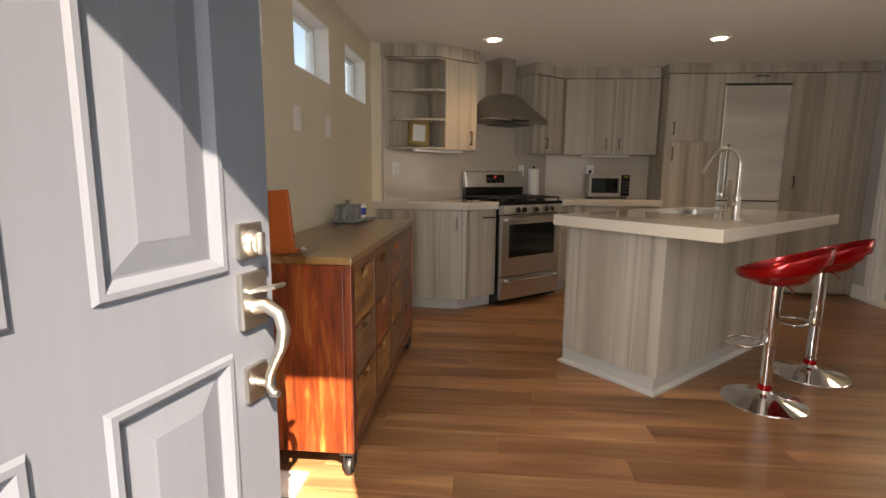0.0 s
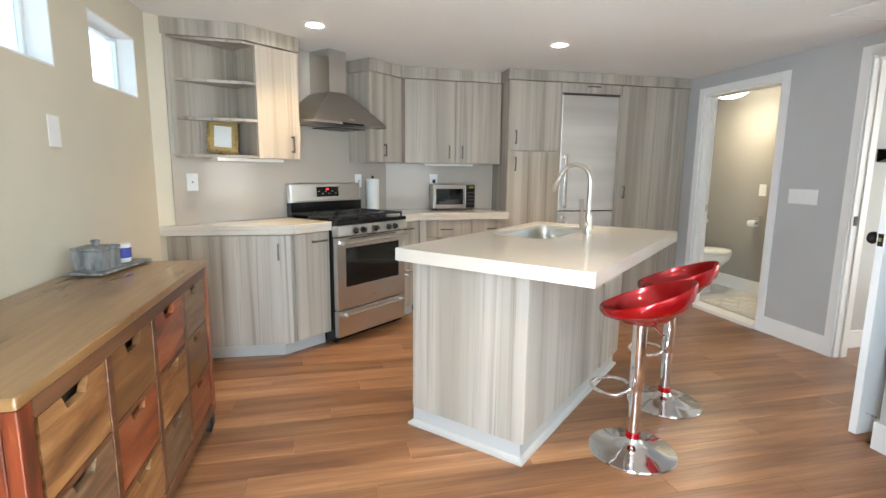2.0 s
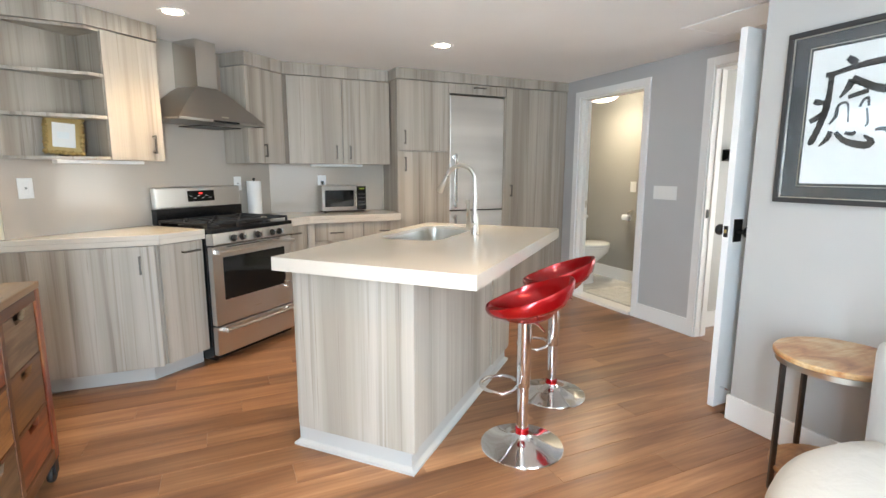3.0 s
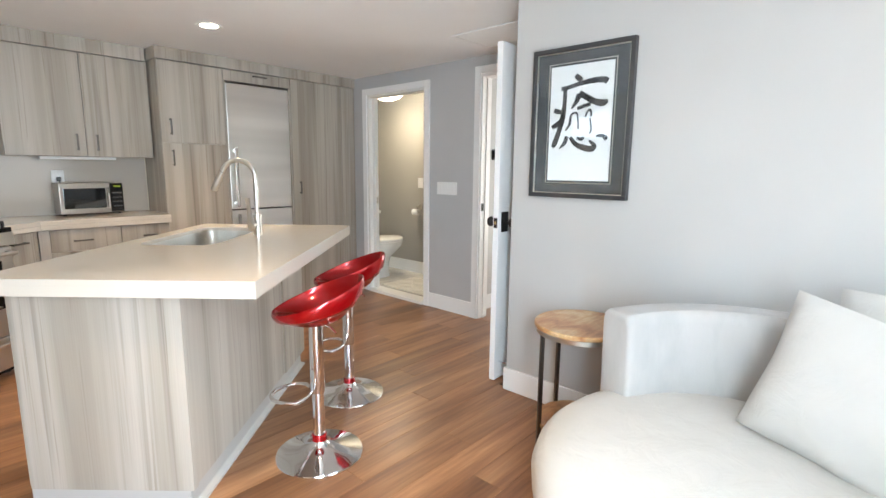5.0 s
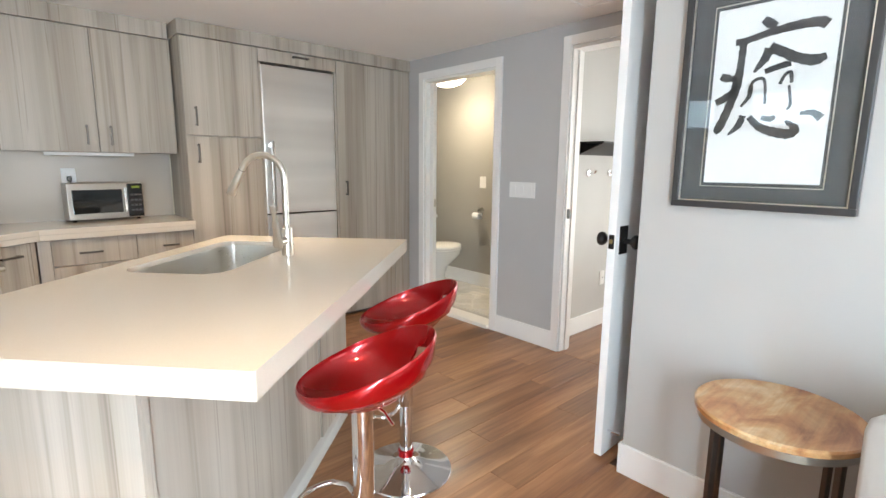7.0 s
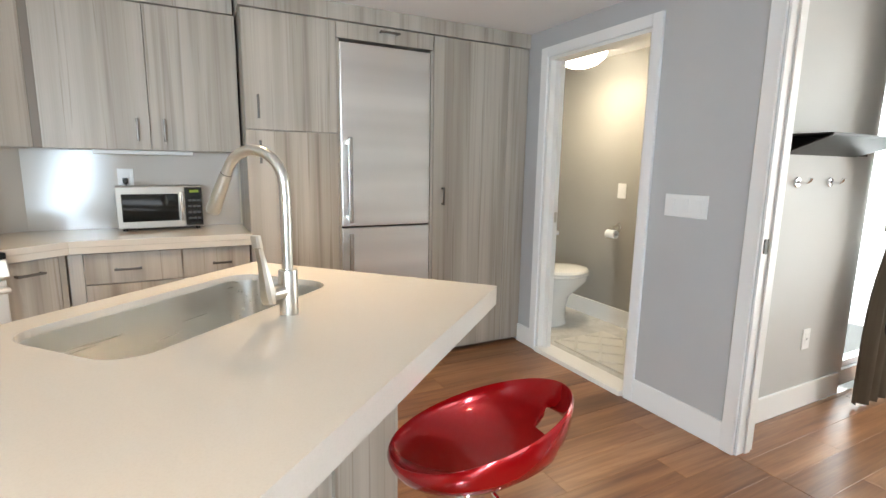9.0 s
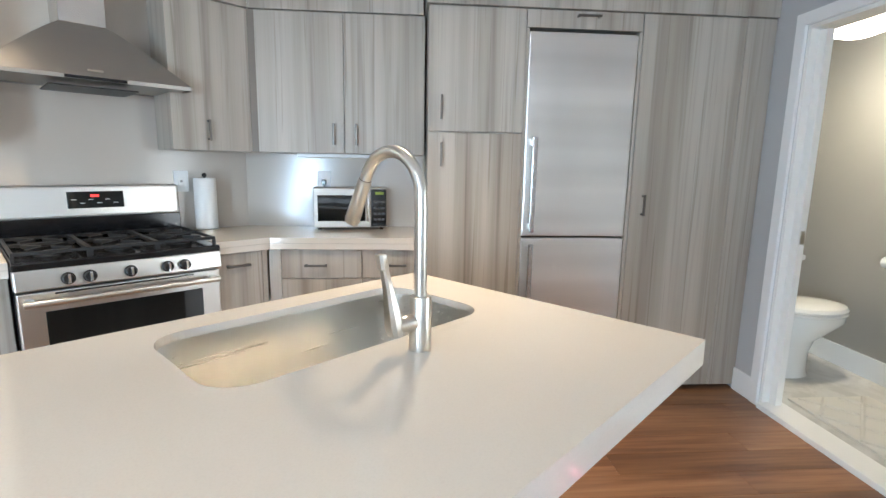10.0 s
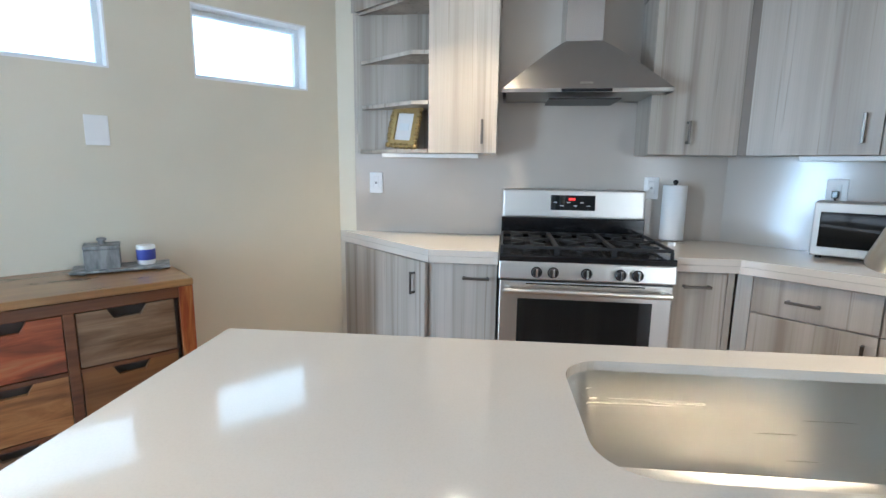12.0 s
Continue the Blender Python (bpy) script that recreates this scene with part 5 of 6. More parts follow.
# ---- bar stools ----
def seat_shell():
    """A scooped bucket seat: high back at +x with a grip hole, a low front lip, a lower fold outside."""
    bm = bmesh.new()
    NA, NR = 56, 15

    def rim(a):
        back = max(0.0, (1 + math.cos(a)) / 2)
        rx = 0.205 if math.cos(a) > 0 else 0.195
        return rx * math.cos(a), 0.172 * math.sin(a), 0.07 + 0.142 * back ** 1.2

    grids = []
    for layer in (0, 1):
        g = []
        for j in range(NR + 1):
            t = j / NR
            row = []
            for i in range(NA):
                a = 2 * math.pi * i / NA
                x, y, h = rim(a)
                if layer == 0:
                    rr, zz = 0.975 * math.sin(t * math.pi / 2) ** 0.95, 0.022 + (h - 0.022) * (1 - math.cos(t * math.pi / 2)) ** 1.1
                else:
                    step = min(1.0, max(0.0, (t - 0.62) / 0.10))
                    rr = math.sin(t * math.pi / 2) ** 0.9 * (0.86 + 0.14 * step * step * (3 - 2 * step))
                    zz = (h - 0.0) * (1 - math.cos(t * math.pi / 2)) ** 1.1 - 0.012 * t
                row.append(bm.verts.new((x * rr, y * rr, zz)))
            g.append(row)
        grids.append(g)

    def is_hole(j, i):
        a = (i + 0.5) / NA * 360
        a = min(a, 360 - a)
        return 9 <= j <= 11 and a < 30

    for layer, g in enumerate(grids):
        for j in range(NR):
            for i in range(NA):
                if is_hole(j, i):
                    continue
                q = (g[j][i], g[j][(i + 1) % NA], g[j + 1][(i + 1) % NA], g[j + 1][i])
                if j == 0:
                    continue
                bm.faces.new(q)
        bm.faces.new(g[1])
    inn, out = grids
    for i in range(NA):
        k = (i + 1) % NA
        bm.faces.new((inn[NR][i], inn[NR][k], out[NR][k], out[NR][i]))
    for j in range(NR):
        for i in range(NA):
            if not is_hole(j, i):
                continue
            k = (i + 1) % NA
            for dj, di, e in ((-1, 0, ((j, i), (j, k))), (1, 0, ((j + 1, i), (j + 1, k))), (0, -1, ((j, i), (j + 1, i))), (0, 1, ((j, k), (j + 1, k)))):
                if not is_hole(j + dj, (i + di) % NA):
                    (a1, b1), (a2, b2) = e
                    bm.faces.new((inn[a1][b1], inn[a2][b2], out[a2][b2], out[a1][b1]))
    for v in [v for v in bm.verts if not v.link_faces]:
        bm.verts.remove(v)
    bmesh.ops.recalc_face_normals(bm, faces=bm.faces[:])
    rims = [e for e in bm.edges if len(e.link_faces) == 2 and e.calc_face_angle(0) > 1.2]
    bmesh.ops.bevel(bm, geom=rims, offset=0.006, segments=3, affect="EDGES", profile=0.5)
    return bm


def bar_stool(m):
    s = thing("bar_stool", m, "red moulded bucket bar stool on a chrome pedestal", "bar stool", "bar stools at the island")
    part("base_plate", lathe([(0.196, 0.0), (0.197, 0.004), (0.194, 0.009), (0.15, 0.018), (0.09, 0.032), (0.05, 0.048), (0.034, 0.062), (0.030, 0.072)], 56), M_CHROME, s, "domed chrome base", True)
    part("collar", lathe([(0.0345, 0.070), (0.036, 0.074), (0.033, 0.084), (0.034, 0.094), (0.029, 0.098)], 32), M_RED, s, "red plastic collar", True)
    part("lower_column", lathe([(0.0265, 0.09), (0.0265, 0.36)], 32), M_CHROME, s, "", True)
    part("upper_column", lathe([(0.031, 0.30), (0.032, 0.302), (0.032, 0.63), (0.06, 0.638)], 32), M_CHROME, s, "", True)
    ring = [(-0.03, 0.028, 0.31), (-0.05, 0.075, 0.308)]
    for i in range(0, 19):
        a = radians(100 + i * 160 / 18)
        ring.append((-0.075 + 0.125 * math.cos(a), 0.105 * math.sin(a), 0.303))
    ring += [(-0.05, -0.075, 0.308), (-0.03, -0.028, 0.31)]
    part("foot_ring", tube(ring, 0.0085, 12), M_CHROME, s, "chrome foot ring", True)
    part("seat", moved(seat_shell(), pose(0.01, 0, 0.618)), M_RED, s, "glossy metallic red shell", True)
    part("grip_plate", box(-0.03, 0.03, -0.03, 0.03, 0.63, 0.6365, 0.002), M_DARK_METAL, s)
    part("height_lever", tube([(0.02, -0.02, 0.628), (0.06, -0.08, 0.622), (0.08, -0.13, 0.61)], 0.005, 10), M_CHROME, s, "thin chrome lever")
    return s


st = bar_stool(pose(1.556, 2.666, 0, 0, 0, STOOL_A))
copy_thing(st, pose(2.022, 3.064, 0, 0, 0, STOOL_B))

# ---- side table ----
tb = thing("side_table", pose(2.475, 1.862, 0), "round side table with orange wood tops and dark steel legs", "side table")
part("tabletop", lathe([(0.002, 0.571), (0.214, 0.571), (0.22, 0.575), (0.22, 0.589), (0.215, 0.594), (0.002, 0.594)], 48), M_TABLE, tb, "orange wood top", True)
part("band", lathe([(0.205, 0.549), (0.212, 0.549), (0.212, 0.571), (0.205, 0.571)], 48, cap=False), M_NICKEL, tb, "steel rim under the top", True)
part("shelf", lathe([(0.002, 0.09), (0.19, 0.09), (0.195, 0.094), (0.195, 0.106), (0.19, 0.11), (0.002, 0.11)], 48), M_TABLE, tb, "orange wood shelf", True)
for a in (60, 145, 240, 325):
    part("leg", box(-0.009, 0.009, -0.009, 0.009, 0.0, 0.570, 0.002), M_LEG, tb, "brown-grey steel leg").matrix_local = pose(0.196 * math.cos(radians(a)), 0.196 * math.sin(radians(a)), 0, 0, 0, a)

# ---- round armchair ----
ac = thing("round_chair", pose(1.97, 1.10, 0), "round white velvet swivel chair with a low curved back", "armchair")


def squircle(rx, ry, n=48):
    return [(rx * math.cos(2 * math.pi * i / n), ry * math.sin(2 * math.pi * i / n)) for i in range(n)]


part("base", lathe([(0.44, 0.0), (0.46, 0.01), (0.50, 0.06), (0.53, 0.10), (0.54, 0.20), (0.53, 0.24), (0.40, 0.25)], 56), M_FABRIC, ac, "", True)
b = lathe([(0.30, 0.25), (0.52, 0.252), (0.575, 0.27), (0.596, 0.31), (0.60, 0.36), (0.585, 0.41), (0.55, 0.44), (0.47, 0.454), (0.25, 0.462), (0.01, 0.465)], 72)
for v in b.verts:
    w = noise.noise(v.co * 4.0)
    v.co.z += 0.012 * w if v.co.z > 0.35 else 0
    v.co.x += 0.006 * noise.noise(v.co * 3.1)
part("seat_cushion", b, M_CUSHION, ac, "plump off-white seat cushion", True)
b = bmesh.new()
A0, A1, NB = 66, -118, 48
prof = [(0.455, 0.24), (0.45, 0.50), (0.458, 0.70), (0.466, 0.728), (0.482, 0.742), (0.585, 0.742), (0.60, 0.728), (0.606, 0.70), (0.60, 0.40), (0.57, 0.10), (0.53, 0.07)]
rows_ = []
for i in range(NB + 1):
    a = radians(A0 + (A1 - A0) * i / NB)
    rise = 0.018 + 0.03 * math.sin(math.pi * i / NB)
    rows_.append([b.verts.new(((r) * math.cos(a), (r) * math.sin(a), z + (rise if z > 0.45 else 0))) for r, z in prof])
for p, q in zip(rows_, rows_[1:]):
    for k in range(len(prof)):
        b.faces.new((p[k], p[(k + 1) % len(prof)], q[(k + 1) % len(prof)], q[k]))
b.faces.new(rows_[0])
b.faces.new(rows_[-1][::-1])
bmesh.ops.recalc_face_normals(b, faces=b.faces[:])
ends = [e for e in b.edges if e.calc_face_angle(0) > 1.2]
bmesh.ops.bevel(b, geom=ends, offset=0.018, segments=3, affect="EDGES", profile=0.5)
part("backrest", b, M_FABRIC, ac, "low curved velvet back", True)


def pillow(m, w, h, t, label):
    b = bmesh.new()
    n = 22
    g = {}
    for s in (1, -1):
        for i in range(n + 1):
            for j in range(n + 1):
                u, v = i / n * 2 - 1, j / n * 2 - 1
                edge = (1 - abs(u) ** 2.4) * (1 - abs(v) ** 2.4)
                if s == -1 and (i in (0, n) or j in (0, n)):
                    g[s, i, j] = g[1, i, j]
                    continue
                pin = 1 - 0.06 * (1 - abs(u)) * abs(v) - 0.06 * (1 - abs(v)) * abs(u)
                zz = s * t / 2 * max(0, edge) ** 0.5
                wob = 0.010 * noise.noise(Vector((u * 2.2 + 5, v * 2.2, s * 3.0)))
                g[s, i, j] = b.verts.new((u * w / 2 * pin, v * h / 2 * pin, zz + wob))
        for i in range(n):
            for j in range(n):
                b.faces.new((g[s, i, j], g[s, i + 1, j], g[s, i + 1, j + 1], g[s, i, j + 1]))
    bmesh.ops.recalc_face_normals(b, faces=b.faces[:])
    o = tagged(obj_from("pillow", b, M_CUSHION, True), label, "pillow")
    o.matrix_world = m
    return o


pillow(look((2.17, 0.87, 0.665), (1.5, 1.1, 0.92)) @ pose(0, 0, 0, 0, 0, 8), 0.50, 0.48, 0.17, "large square off-white pillow leaning in the round chair")
pillow(look((2.30, 0.72, 0.71), (1.6, 1.0, 0.95)) @ pose(0, 0, 0, 0, 0, -4), 0.50, 0.48, 0.15, "second off-white pillow behind the first")

# ---- framed calligraphy ----
pic = thing("framed_calligraphy", pose(XC, (2.307 + 1.778) / 2, (1.895 + 1.158) / 2, 0, 0, -90), "framed black brush calligraphy on white paper with charcoal mat", "picture")
PW, PH = 0.265, 0.3685


def bars(w, h, t, y0, y1, bev=0.002):
    bm = box(-w, w, y0, y1, h - t, h, bev)
    box(-w, w, y0, y1, -h, -h + t, bev, bm)
    box(-w, -w + t, y0, y1, -h + t, h - t, bev, bm)
    box(w - t, w, y0, y1, -h + t, h - t, bev, bm)
    return bm


part("frame", bars(PW, PH, 0.022, -0.035, -0.001, 0.003), M_FRAME, pic, "dark grey frame")
part("fillet", bars(PW - 0.022, PH - 0.022, 0.004, -0.026, -0.018, 0.0), M_SILVER, pic, "thin silver fillet")
part("mat_board", box(-PW + 0.022, PW - 0.022, -0.012, -0.004, -PH + 0.022, PH - 0.022), M_MAT_BOARD, pic, "charcoal mat")
part("inner_fillet", bars(0.178, 0.295, 0.003, -0.0145, -0.0125, 0.0), M_SILVER, pic, "thin silver line")
part("paper", box(-0.166, 0.166, -0.0145, -0.0122, -0.281, 0.281), M_ART_PAPER, pic, "white paper")


def stroke(path, widths):
    """One brush stroke, a thin slab along a path on the paper."""
    b = bmesh.new()
    pts = [Vector(p) for p in path]
    fine = []
    for i in range(len(pts) - 1):
        p0, p1, p2, p3 = pts[max(i - 1, 0)], pts[i], pts[i + 1], pts[min(i + 2, len(pts) - 1)]
        for k in range(6):
            t = k / 6
            fine.append((0.5 * ((2 * p1) + (p2 - p0) * t + (2 * p0 - 5 * p1 + 4 * p2 - p3) * t * t + (3 * p1 - p0 - 3 * p2 + p3) * t ** 3), widths[i] + (widths[i + 1] - widths[i]) * t))
    fine.append((pts[-1], widths[-1]))
    rows = []
    for i, (p, w) in enumerate(fine):
        d = (fine[min(i + 1, len(fine) - 1)][0] - fine[max(i - 1, 0)][0]).normalized()
        nrm = Vector((-d.y, d.x)) * w * (1 + 0.12 * math.sin(i * 2.3))
        rows.append([b.verts.new((q.x, y, q.y)) for q, y in ((p + nrm, -0.0146), (p - nrm, -0.0146), (p - nrm, -0.0152), (p + nrm, -0.0152))])
    for r, q in zip(rows, rows[1:]):
        for k in range(4):
            b.faces.new((r[k], r[(k + 1) % 4], q[(k + 1) % 4], q[k]))
    b.faces.new(rows[0])
    b.faces.new(rows[-1][::-1])
    bmesh.ops.recalc_face_normals(b, faces=b.faces[:])
    return b


OUTER_STROKES = [
    ([(-0.032, 0.231), (-0.014, 0.216), (0.004, 0.204)], [0.0101, 0.0144, 0.0101]),
    ([(-0.107, 0.173), (-0.07, 0.176), (-0.018, 0.187), (0.047, 0.196), (0.113, 0.197), (0.135, 0.185)], [0.0101, 0.0101, 0.0108, 0.013, 0.0144, 0.0144]),
    ([(-0.084, 0.17), (-0.085, 0.106), (-0.092, 0.034), (-0.111, -0.038), (-0.134, -0.098), (-0.147, -0.112)], [0.0115, 0.0108, 0.0144, 0.013, 0.0144, 0.0072]),
    ([(-0.142, 0.071), (-0.122, 0.063), (-0.088, 0.057)], [0.0101, 0.013, 0.0058]),
    ([(-0.151, -0.015), (-0.118, 0.003), (-0.086, 0.033)], [0.0108, 0.013, 0.0058]),
    ([(-0.007, 0.141), (-0.018, 0.11), (-0.045, 0.073)], [0.0144, 0.013, 0.0036]),
    ([(-0.007, 0.145), (0.028, 0.125), (0.071, 0.101), (0.113, 0.089), (0.142, 0.098)], [0.0144, 0.0144, 0.0144, 0.0166, 0.0086]),
]
INNER_STROKES = [
    ([(-0.014, 0.071), (0.019, 0.081), (0.055, 0.089)], [0.0086, 0.0094, 0.0094]),
    ([(-0.053, 0.01), (-0.045, 0.042), (-0.022, 0.052), (-0.01, 0.035), (-0.004, -0.029)], [0.0058, 0.005, 0.005, 0.0043, 0.0036]),
    ([(-0.048, 0.03), (-0.052, -0.002), (-0.073, -0.032)], [0.0058, 0.0072, 0.0036]),
    ([(0.031, 0.028), (0.042, 0.054), (0.057, 0.06), (0.062, 0.029)], [0.005, 0.005, 0.0058, 0.0043]),
    ([(0.056, 0.022), (0.065, -0.033), (0.057, -0.051)], [0.0036, 0.0043, 0.0029]),
    ([(-0.064, -0.061), (-0.075, -0.093), (-0.104, -0.122)], [0.0101, 0.0108, 0.0029]),
    ([(-0.046, -0.066), (-0.015, -0.099), (0.026, -0.117), (0.069, -0.125), (0.085, -0.11), (0.057, -0.085)], [0.0086, 0.0115, 0.0144, 0.0151, 0.0122, 0.0036]),
    ([(-0.01, -0.071), (0.015, -0.077), (0.028, -0.069)], [0.0065, 0.0086, 0.0058]),
    ([(0.093, -0.065), (0.125, -0.064), (0.148, -0.082)], [0.005, 0.0086, 0.0122]),
]
for p_, w_ in OUTER_STROKES + INNER_STROKES:
    part("brush_stroke", stroke(p_, w_), M_INK, pic, "black ink brush stroke")
gl = part("glazing", box(-PW + 0.023, PW - 0.023, -0.0205, -0.0185, -PH + 0.023, PH - 0.023), M_PICTURE_GLASS, pic, "clear picture glass")
gl.visible_shadow = False

# ---- bathroom ----
BX, BY0, BY1 = 4.62, 4.02, 6.05
solid("floor", box(XB + 0.119, BX + 0.1, BY0 - 0.1, BY1, -0.06, 0.012), M_TILE, "pale marble bathroom floor")
solid("wall_bath_east", box(BX, BX + 0.1, BY0 - 0.1, BY1, 0.0, H), M_TAUPE_WALL, "taupe painted bathroom wall")
solid("wall_bath_north", box(XB + 0.12, BX, BY1, BY1 + 0.1, 0, H), M_TAUPE_WALL, "taupe painted bathroom wall")
solid("wall_bath_south", box(XB + 0.12, BX, BY0 - 0.1, BY0, 0.0, H), M_TAUPE_WALL, "taupe painted bathroom wall")
solid("wall_bath_west", box(XB + 0.1205, XB + 0.125, 5.0, BY1, 0.0, H), M_TAUPE_WALL, "taupe painted bathroom wall")
solid("wall_bath_corner", box(XB, XB + 0.12, 5.95, BY1 + 0.1, 0, H), M_TAUPE_WALL, "taupe painted bathroom wall")
solid("ceiling_bath", box(XB + 0.12, BX + 0.1, BY0 - 0.1, BY1 + 0.1, H, H + 0.1), M_CEIL, "white bathroom ceiling")
solid("baseboard", box(BX - 0.014, BX, BY0, BY1, 0.012, 0.155, 0.004), M_TRIM, "white bathroom skirting board")
bl = thing("ceiling_dome_light", pose(4.19, 5.19, H), "frosted glass dome ceiling light, switched on", "ceiling light")
part("dome", lathe([(0.198, -0.012), (0.197, -0.045), (0.18, -0.085), (0.135, -0.125), (0.07, -0.149), (0.002, -0.155)], 40), M_DOME, bl, "glowing frosted dome", True)
part("rim", lathe([(0.205, -0.001), (0.209, -0.012), (0.198, -0.018)], 40, cap=False), M_TRIM, bl, "", True)
bath_lamp = area_lamp("bath_lamp", pose(4.19, 5.19, H - 0.165), 0.3, 0.3, BATH_W, (1.0, 0.84, 0.60))
bath_lamp.data.shape = "DISK"
to = thing("toilet", pose(XB + 0.135, 5.335, 0.012) @ Matrix.Scale(1.05, 4), "white porcelain toilet with a closed lid", "toilet")


def oval(cx, rx, ry, z, n=36):
    return [(cx + rx * math.cos(2 * math.pi * i / n) * (1.0 if math.cos(2 * math.pi * i / n) > 0 else 0.85), ry * math.sin(2 * math.pi * i / n), z) for i in range(n)]


def loft(loops):
    b = bmesh.new()
    vs = [[b.verts.new(p) for p in l] for l in loops]
    for a, c in zip(vs, vs[1:]):
        for i in range(len(a)):
            b.faces.new((a[i], a[(i + 1) % len(a)], c[(i + 1) % len(a)], c[i]))
    b.faces.new(vs[0][::-1])
    b.faces.new(vs[-1])
    bmesh.ops.recalc_face_normals(b, faces=b.faces[:])
    return b


part("bowl", loft([oval(0.31, 0.165, 0.115, 0), oval(0.31, 0.155, 0.105, 0.03), oval(0.32, 0.145, 0.095, 0.14), oval(0.34, 0.15, 0.105, 0.22), oval(0.39, 0.21, 0.155, 0.30), oval(0.41, 0.24, 0.178, 0.345), oval(0.41, 0.245, 0.18, 0.385)]), M_PORCELAIN, to, "", True)
part("seat", loft([oval(0.41, 0.25, 0.185, 0.387), oval(0.41, 0.255, 0.19, 0.395), oval(0.41, 0.25, 0.185, 0.405)]), M_PORCELAIN, to, "", True)
part("lid", loft([oval(0.41, 0.25, 0.185, 0.407), oval(0.41, 0.253, 0.188, 0.42), oval(0.41, 0.24, 0.176, 0.438), oval(0.41, 0.19, 0.135, 0.449), oval(0.41, 0.09, 0.06, 0.453)]), M_PORCELAIN, to, "", True)
part("tank", box(0.005, 0.19, -0.2, 0.2, 0.36, 0.74, 0.02), M_PORCELAIN, to)
part("tank_lid", box(0.003, 0.2, -0.21, 0.21, 0.742, 0.775, 0.01), M_PORCELAIN, to)
part("foot", box(0.1, 0.28, -0.09, 0.09, 0.0, 0.36, 0.02), M_PORCELAIN, to)
outlet(pose(BX, 5.085, 1.125, 0, 0, -90), "white switch plate on the bathroom wall", 0.085, 0.12, 1, "light switch", True)
tp = thing("toilet_paper_holder", pose(BX, 5.10, 0.80, 0, 0, -90), "nickel toilet paper holder with a nearly empty roll", "paper holder")
part("backplate", moved(lathe([(0.032, 0), (0.032, 0.008), (0.028, 0.011), (0.002, 0.011)], 24), pose(0.0, 0, 0.03, 90)), M_NICKEL, tp, "", True)
part("arm", tube([(0.0, -0.008, 0.03), (0.0, -0.06, 0.03), (0.0, -0.066, 0.01), (0.0, -0.066, -0.02), (0.07, -0.066, -0.024)], 0.006, 10), M_NICKEL, tp, "", True)
part("roll", moved(lathe([(0.018, -0.045), (0.034, -0.045), (0.034, 0.045), (0.018, 0.045)], 28, cap=False), pose(0.0, -0.066, -0.024, 0, 90, 0)), M_PAPER, tp, "white paper roll", True)
rug = thing("bath_rug", pose(4.12, 4.58, 0.012), "cream bath rug with a raised diamond pattern", "rug")
part("mat", box(-0.25, 0.25, -0.36, 0.36, 0.0, 0.014, 0.006), M_RUG, rug)
bm = bmesh.new()
for i in range(-2, 4):
    for s in (1, -1):
        c0 = i * 0.24
        p = [(-0.24, c0 - s * 0.24 - 0.1), (0.24, c0 + s * 0.24 - 0.1)]
        q = []
        for k in range(13):
            t = k / 12
            y = p[0][1] + (p[1][1] - p[0][1]) * t
            if abs(y) < 0.345:
                q.append((p[0][0] + 0.48 * t, y, 0.014))
        if len(q) > 1:
            tube(q, 0.011, 8, bm)
part("raised_pattern", bm, M_RUG, rug, "raised cream lines")

# ---- bedroom seen through the doorway ----
solid("floor", box(XB + 0.121, 6.2, 1.2, 3.56, -0.06, -0.007), M_GAP, "brown plank floor of the bedroom")
HY = 3.57
solid("wall_hooks", box(XB + 0.12, 4.86, HY, HY + 0.1, 0, 2.4), M_LIGHT_WALL, "pale grey bedroom wall with coat hooks")
solid("wall_bedroom_south", box(XB + 0.12, 6.2, 1.1, 1.2, 0, 2.4), M_LIGHT_WALL, "pale grey bedroom wall")
solid("wall_bedroom_west", box(XB + 0.02, XB + 0.12, 1.1, 2.316, 0, 2.4), M_LIGHT_WALL, "pale grey bedroom wall")
solid("wall_bedroom_north", wall_with_holes("y", HY + 0.04, 0.10, 4.86, 6.2, 0, 2.4, [(5.0, 5.7, 0.1, 2.05)]), M_LIGHT_WALL, "pale grey bedroom wall")
solid("wall_bedroom_east", wall_with_holes("x", 5.6, 0.12, 1.2, HY + 0.04, 0, 2.4, [(1.5, 3.35, 0.25, 2.1)]), M_LIGHT_WALL, "pale grey bedroom wall with a bright window")
# added slab, out of view; its overhang keeps sun out of the bedroom
solid("roof", box(XB + 0.12, 6.9, 1.1, HY + 0.14, 2.31, 2.45), M_BLOCKER, "unseen slab added to shade the bedroom window from sun")
solid("ceiling_bedroom", box(XB + 0.12, 6.2, 1.1, HY + 0.14, 2.2, 2.3), M_CEIL, "white bedroom ceiling")
solid("backdrop", box(7.0, 7.05, -0.5, 5.5, -0.1, 4.0), M_FAR, "bright daylight beyond the bedroom window")
solid("backdrop", box(4.75, 7.0, 4.7, 4.75, -0.1, 4.0), M_FAR, "bright daylight beyond the curtained window")
nw = thing("window_6", pose(5.315, HY + 0.09, 1.075), "white-framed window behind the taupe curtain", "window", kind="structure")
for n_, bx in (("frame_stile", (-0.314, -0.275, -0.03, 0.03, -0.974, 0.974)), ("frame_stile", (0.345, 0.384, -0.03, 0.03, -0.974, 0.974)), ("frame_rail", (-0.275, 0.345, -0.03, 0.03, -0.974, -0.93)), ("frame_rail", (-0.275, 0.345, -0.03, 0.03, 0.93, 0.974))):
    part(n_, box(*bx, 0.003), M_VINYL, nw)
bw = thing("window_4", pose(5.6, 2.425, 1.175), "large bedroom window in a white frame", "window", kind="structure")
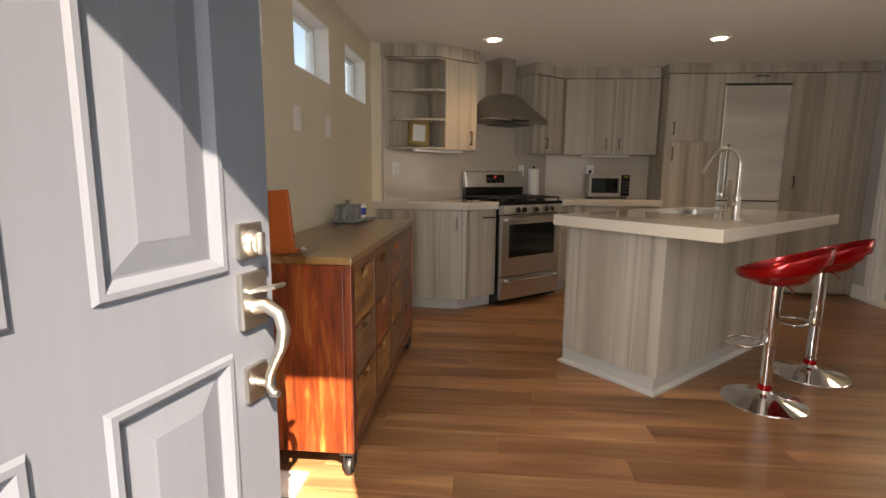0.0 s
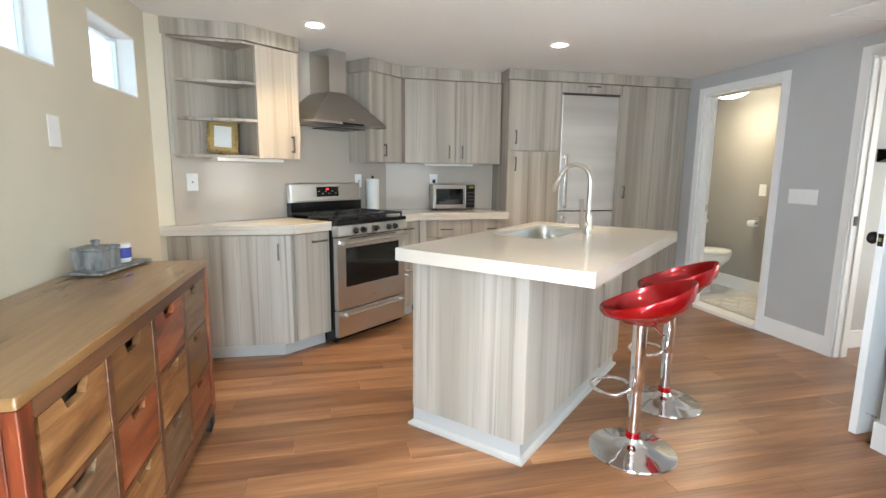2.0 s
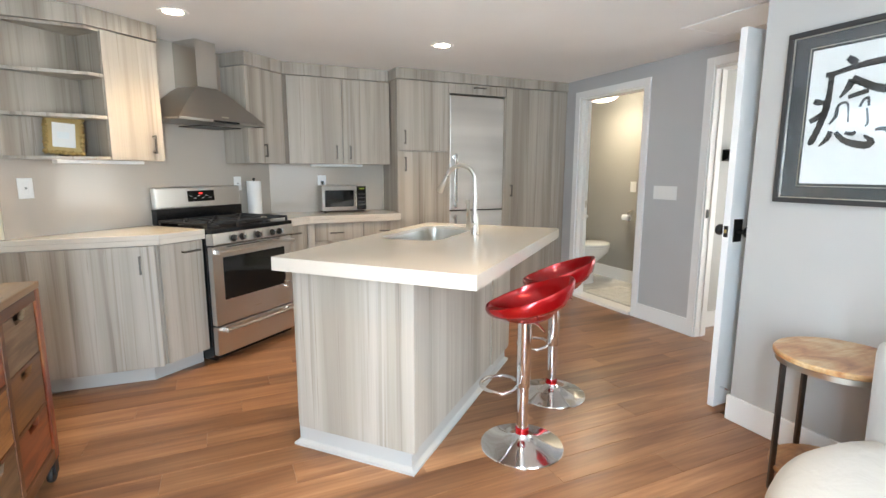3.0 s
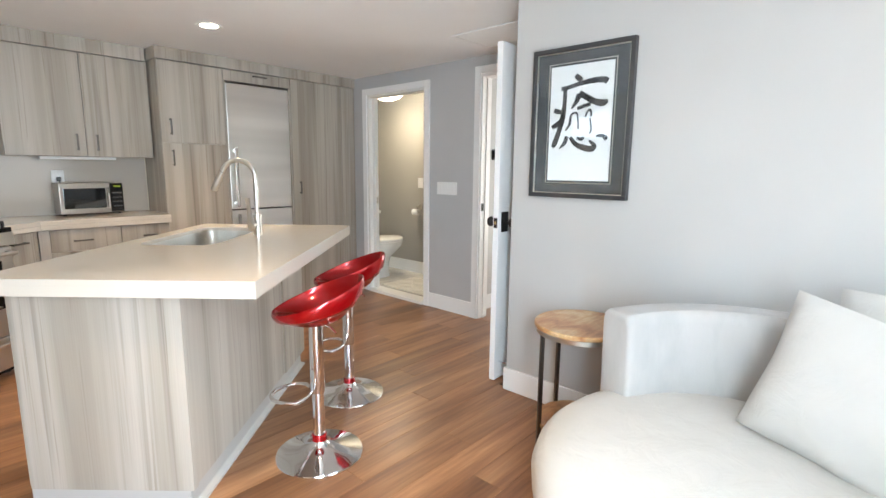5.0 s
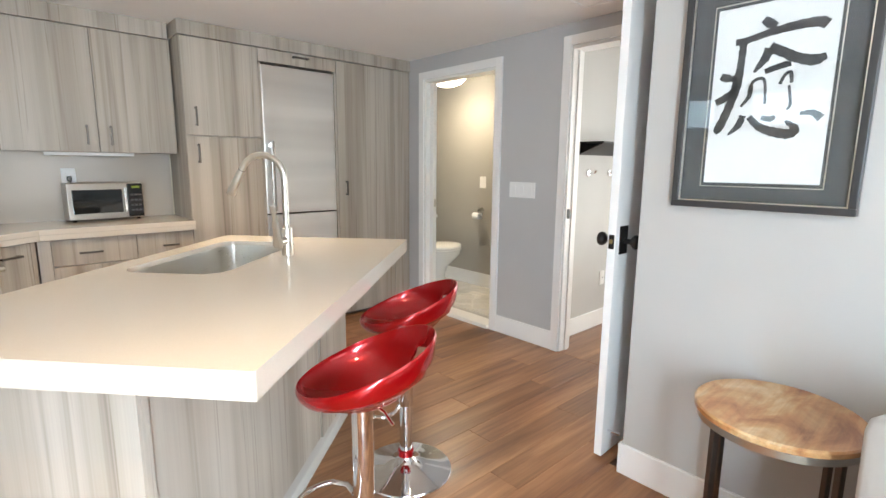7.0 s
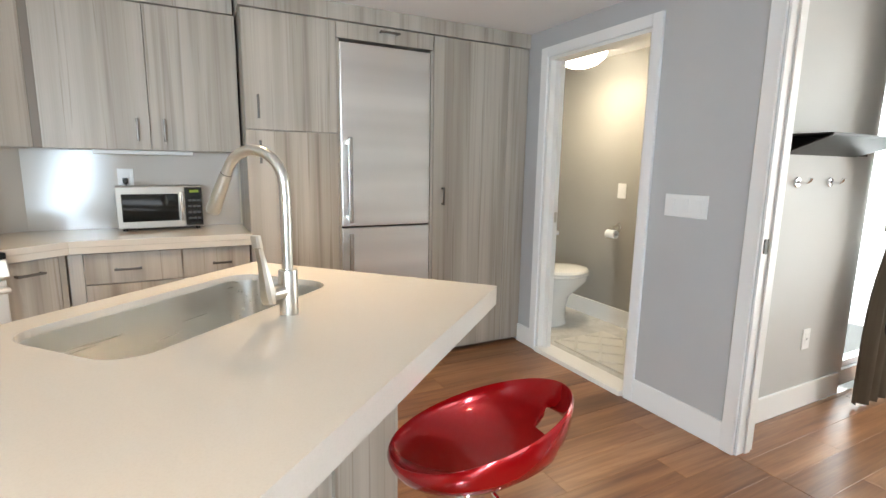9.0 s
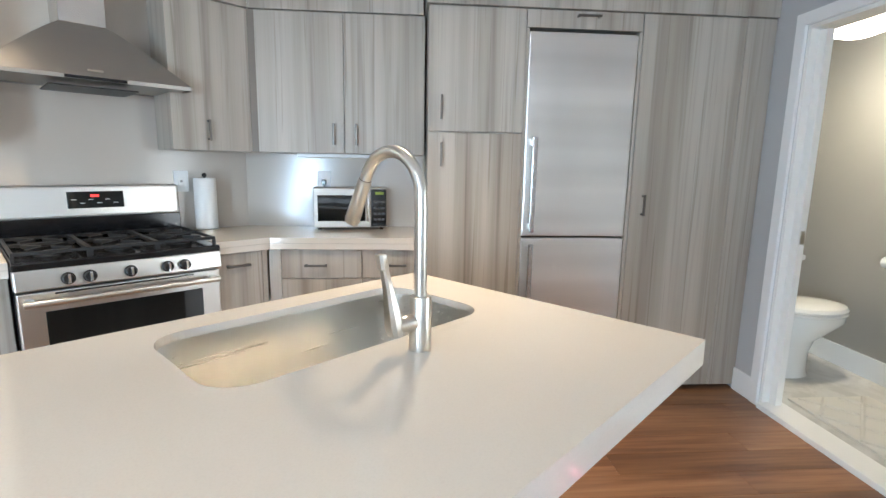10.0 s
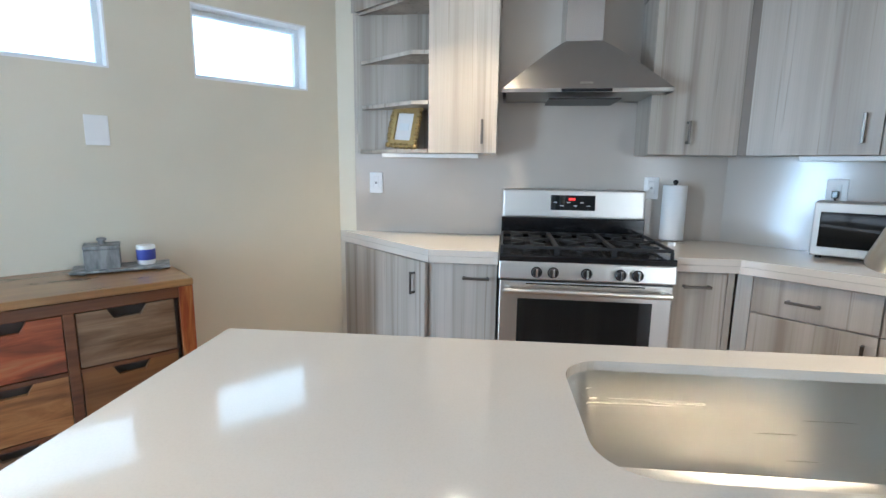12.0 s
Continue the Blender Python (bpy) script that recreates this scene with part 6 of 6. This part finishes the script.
for n_, bx in (("frame_stile", (0.03, 0.08, -0.925, -0.885, -0.925, 0.925)), ("frame_stile", (0.03, 0.08, 0.885, 0.925, -0.925, 0.925)), ("frame_stile", (0.03, 0.08, -0.02, 0.02, -0.885, 0.885)), ("frame_rail", (0.03, 0.08, -0.885, 0.885, -0.925, -0.885)), ("frame_rail", (0.03, 0.08, -0.885, 0.885, 0.885, 0.925))):
    part(n_, box(*bx, 0.003), M_VINYL, bw)
solid("baseboard", box(XB + 0.14, 4.86, HY - 0.014, HY, 0, BASE_H, 0.004), M_TRIM, "white bedroom skirting board")
hs = thing("wall_shelf", pose(4.41, HY, 1.43), "dark folded-metal wall shelf above the coat hooks", "shelf")
part("top", box(-0.40, 0.40, -0.20, -0.001, 0.036, 0.042), M_DARK_METAL, hs)
fold = bmesh.new()
vv = [fold.verts.new(p) for p in ((-0.40, -0.004, -0.045), (0.28, -0.004, -0.045), (0.40, -0.20, 0.035), (-0.40, -0.20, 0.035), (-0.40, -0.001, -0.05), (0.28, -0.001, -0.05), (0.40, -0.197, 0.03), (-0.40, -0.197, 0.03))]
for q in ((0, 1, 2, 3), (7, 6, 5, 4), (0, 4, 5, 1), (1, 5, 6, 2), (2, 6, 7, 3), (3, 7, 4, 0)):
    fold.faces.new([vv[i] for i in q])
bmesh.ops.recalc_face_normals(fold, faces=fold.faces[:])
part("folded_front", fold, M_DARK_METAL, hs)
part("back_flange", box(-0.40, 0.40, -0.004, -0.0005, -0.045, 0.036), M_DARK_METAL, hs)
for x in (4.155, 4.46):
    hk = thing("coat_hook", pose(x, HY, 1.248), "small chrome coat hook on the wall", "coat hook", "coat hooks")
    part("rose", moved(lathe([(0.026, 0), (0.026, 0.006), (0.022, 0.010), (0.002, 0.011)], 24), pose(0, 0, 0, 90)), M_CHROME, hk, "", True)
    part("prong", tube([(0, -0.008, 0), (0, -0.045, -0.004), (0, -0.06, 0.008), (0, -0.064, 0.022)], [0.007, 0.007, 0.008, 0.010], 12), M_CHROME, hk, "", True)
outlet(pose(4.446, HY, 0.40, 0, 0, 0), "white outlet plate low on the bedroom wall", 0.07, 0.115, 1)
cu = thing("curtain", pose(4.99, 3.45, 0), "floor-length taupe curtain with a valance and tie-back", "curtain")
b = bmesh.new()
NX, NZ = 60, 16
gr = []
for j in range(NZ + 1):
    z = 0.02 + (2.02 - 0.02) * j / NZ
    pinch = 1 - 0.45 * math.exp(-((z - 1.0) / 0.28) ** 2)
    gr.append([b.verts.new(((i / NX - 0.5) * 0.52 * pinch - 0.05 * (1 - pinch), 0.032 * math.sin(i / NX * 2 * math.pi * 5.5 + 0.4 * math.sin(z * 2)) * pinch - 0.04, z)) for i in range(NX + 1)])
for j in range(NZ):
    for i in range(NX):
        b.faces.new((gr[j][i], gr[j][i + 1], gr[j + 1][i + 1], gr[j + 1][i]))
bmesh.ops.solidify(b, geom=b.faces[:], thickness=0.004)
part("drape", b, M_CURTAIN, cu, "hanging taupe folds", True)
part("valance", box(-0.235, 0.45, -0.13, 0.04, 1.93, 2.17, 0.02), M_CURTAIN, cu, "boxed taupe valance")
part("tie_back", box(-0.165, 0.125, -0.085, 0.0, 0.985, 1.03, 0.008), M_CURTAIN, cu, "taupe tie-back band")

# ---- floor planks ----
PWID, PLEN = 0.152, 1.22
rng = random.Random(5)


def plank_mesh(w, l):
    b = box(0, l, 0, w, -0.0055, 0.0, 0.0008, seg=1)
    me = bpy.data.meshes.new("plank")
    b.to_mesh(me)
    b.free()
    me.materials.append(M_PLANK)
    return me


full = plank_mesh(PWID - 0.0007, PLEN - 0.0007)


def lay(parent, x0, x1, y0, y1):
    y, r = y0, 0
    while y < y1 - 0.01:
        w = min(PWID, y1 - y)
        x = x0 - (r * 0.43 % 1.0) * PLEN
        while x < x1:
            a, e = max(x, x0), min(x + PLEN, x1)
            if e - a > 0.02:
                whole = e - a > PLEN - 1e-4 and w > PWID - 1e-4
                o = new("plank", full if whole else plank_mesh(w - 0.0007, e - a - 0.0007))
                o.location = (a, y, 0)
                o.parent = parent
            x += PLEN
        y += PWID
        r += 1


lay(sub_floor, XW, XC + 0.02, YE, YE + 15 * PWID)
lay(sub_floor, XW, XB - 0.001, YE + 15 * PWID, 5.2)
lay(bpy.data.objects["floor.002"], XB + 0.002, 5.59, 1.25, 3.555)
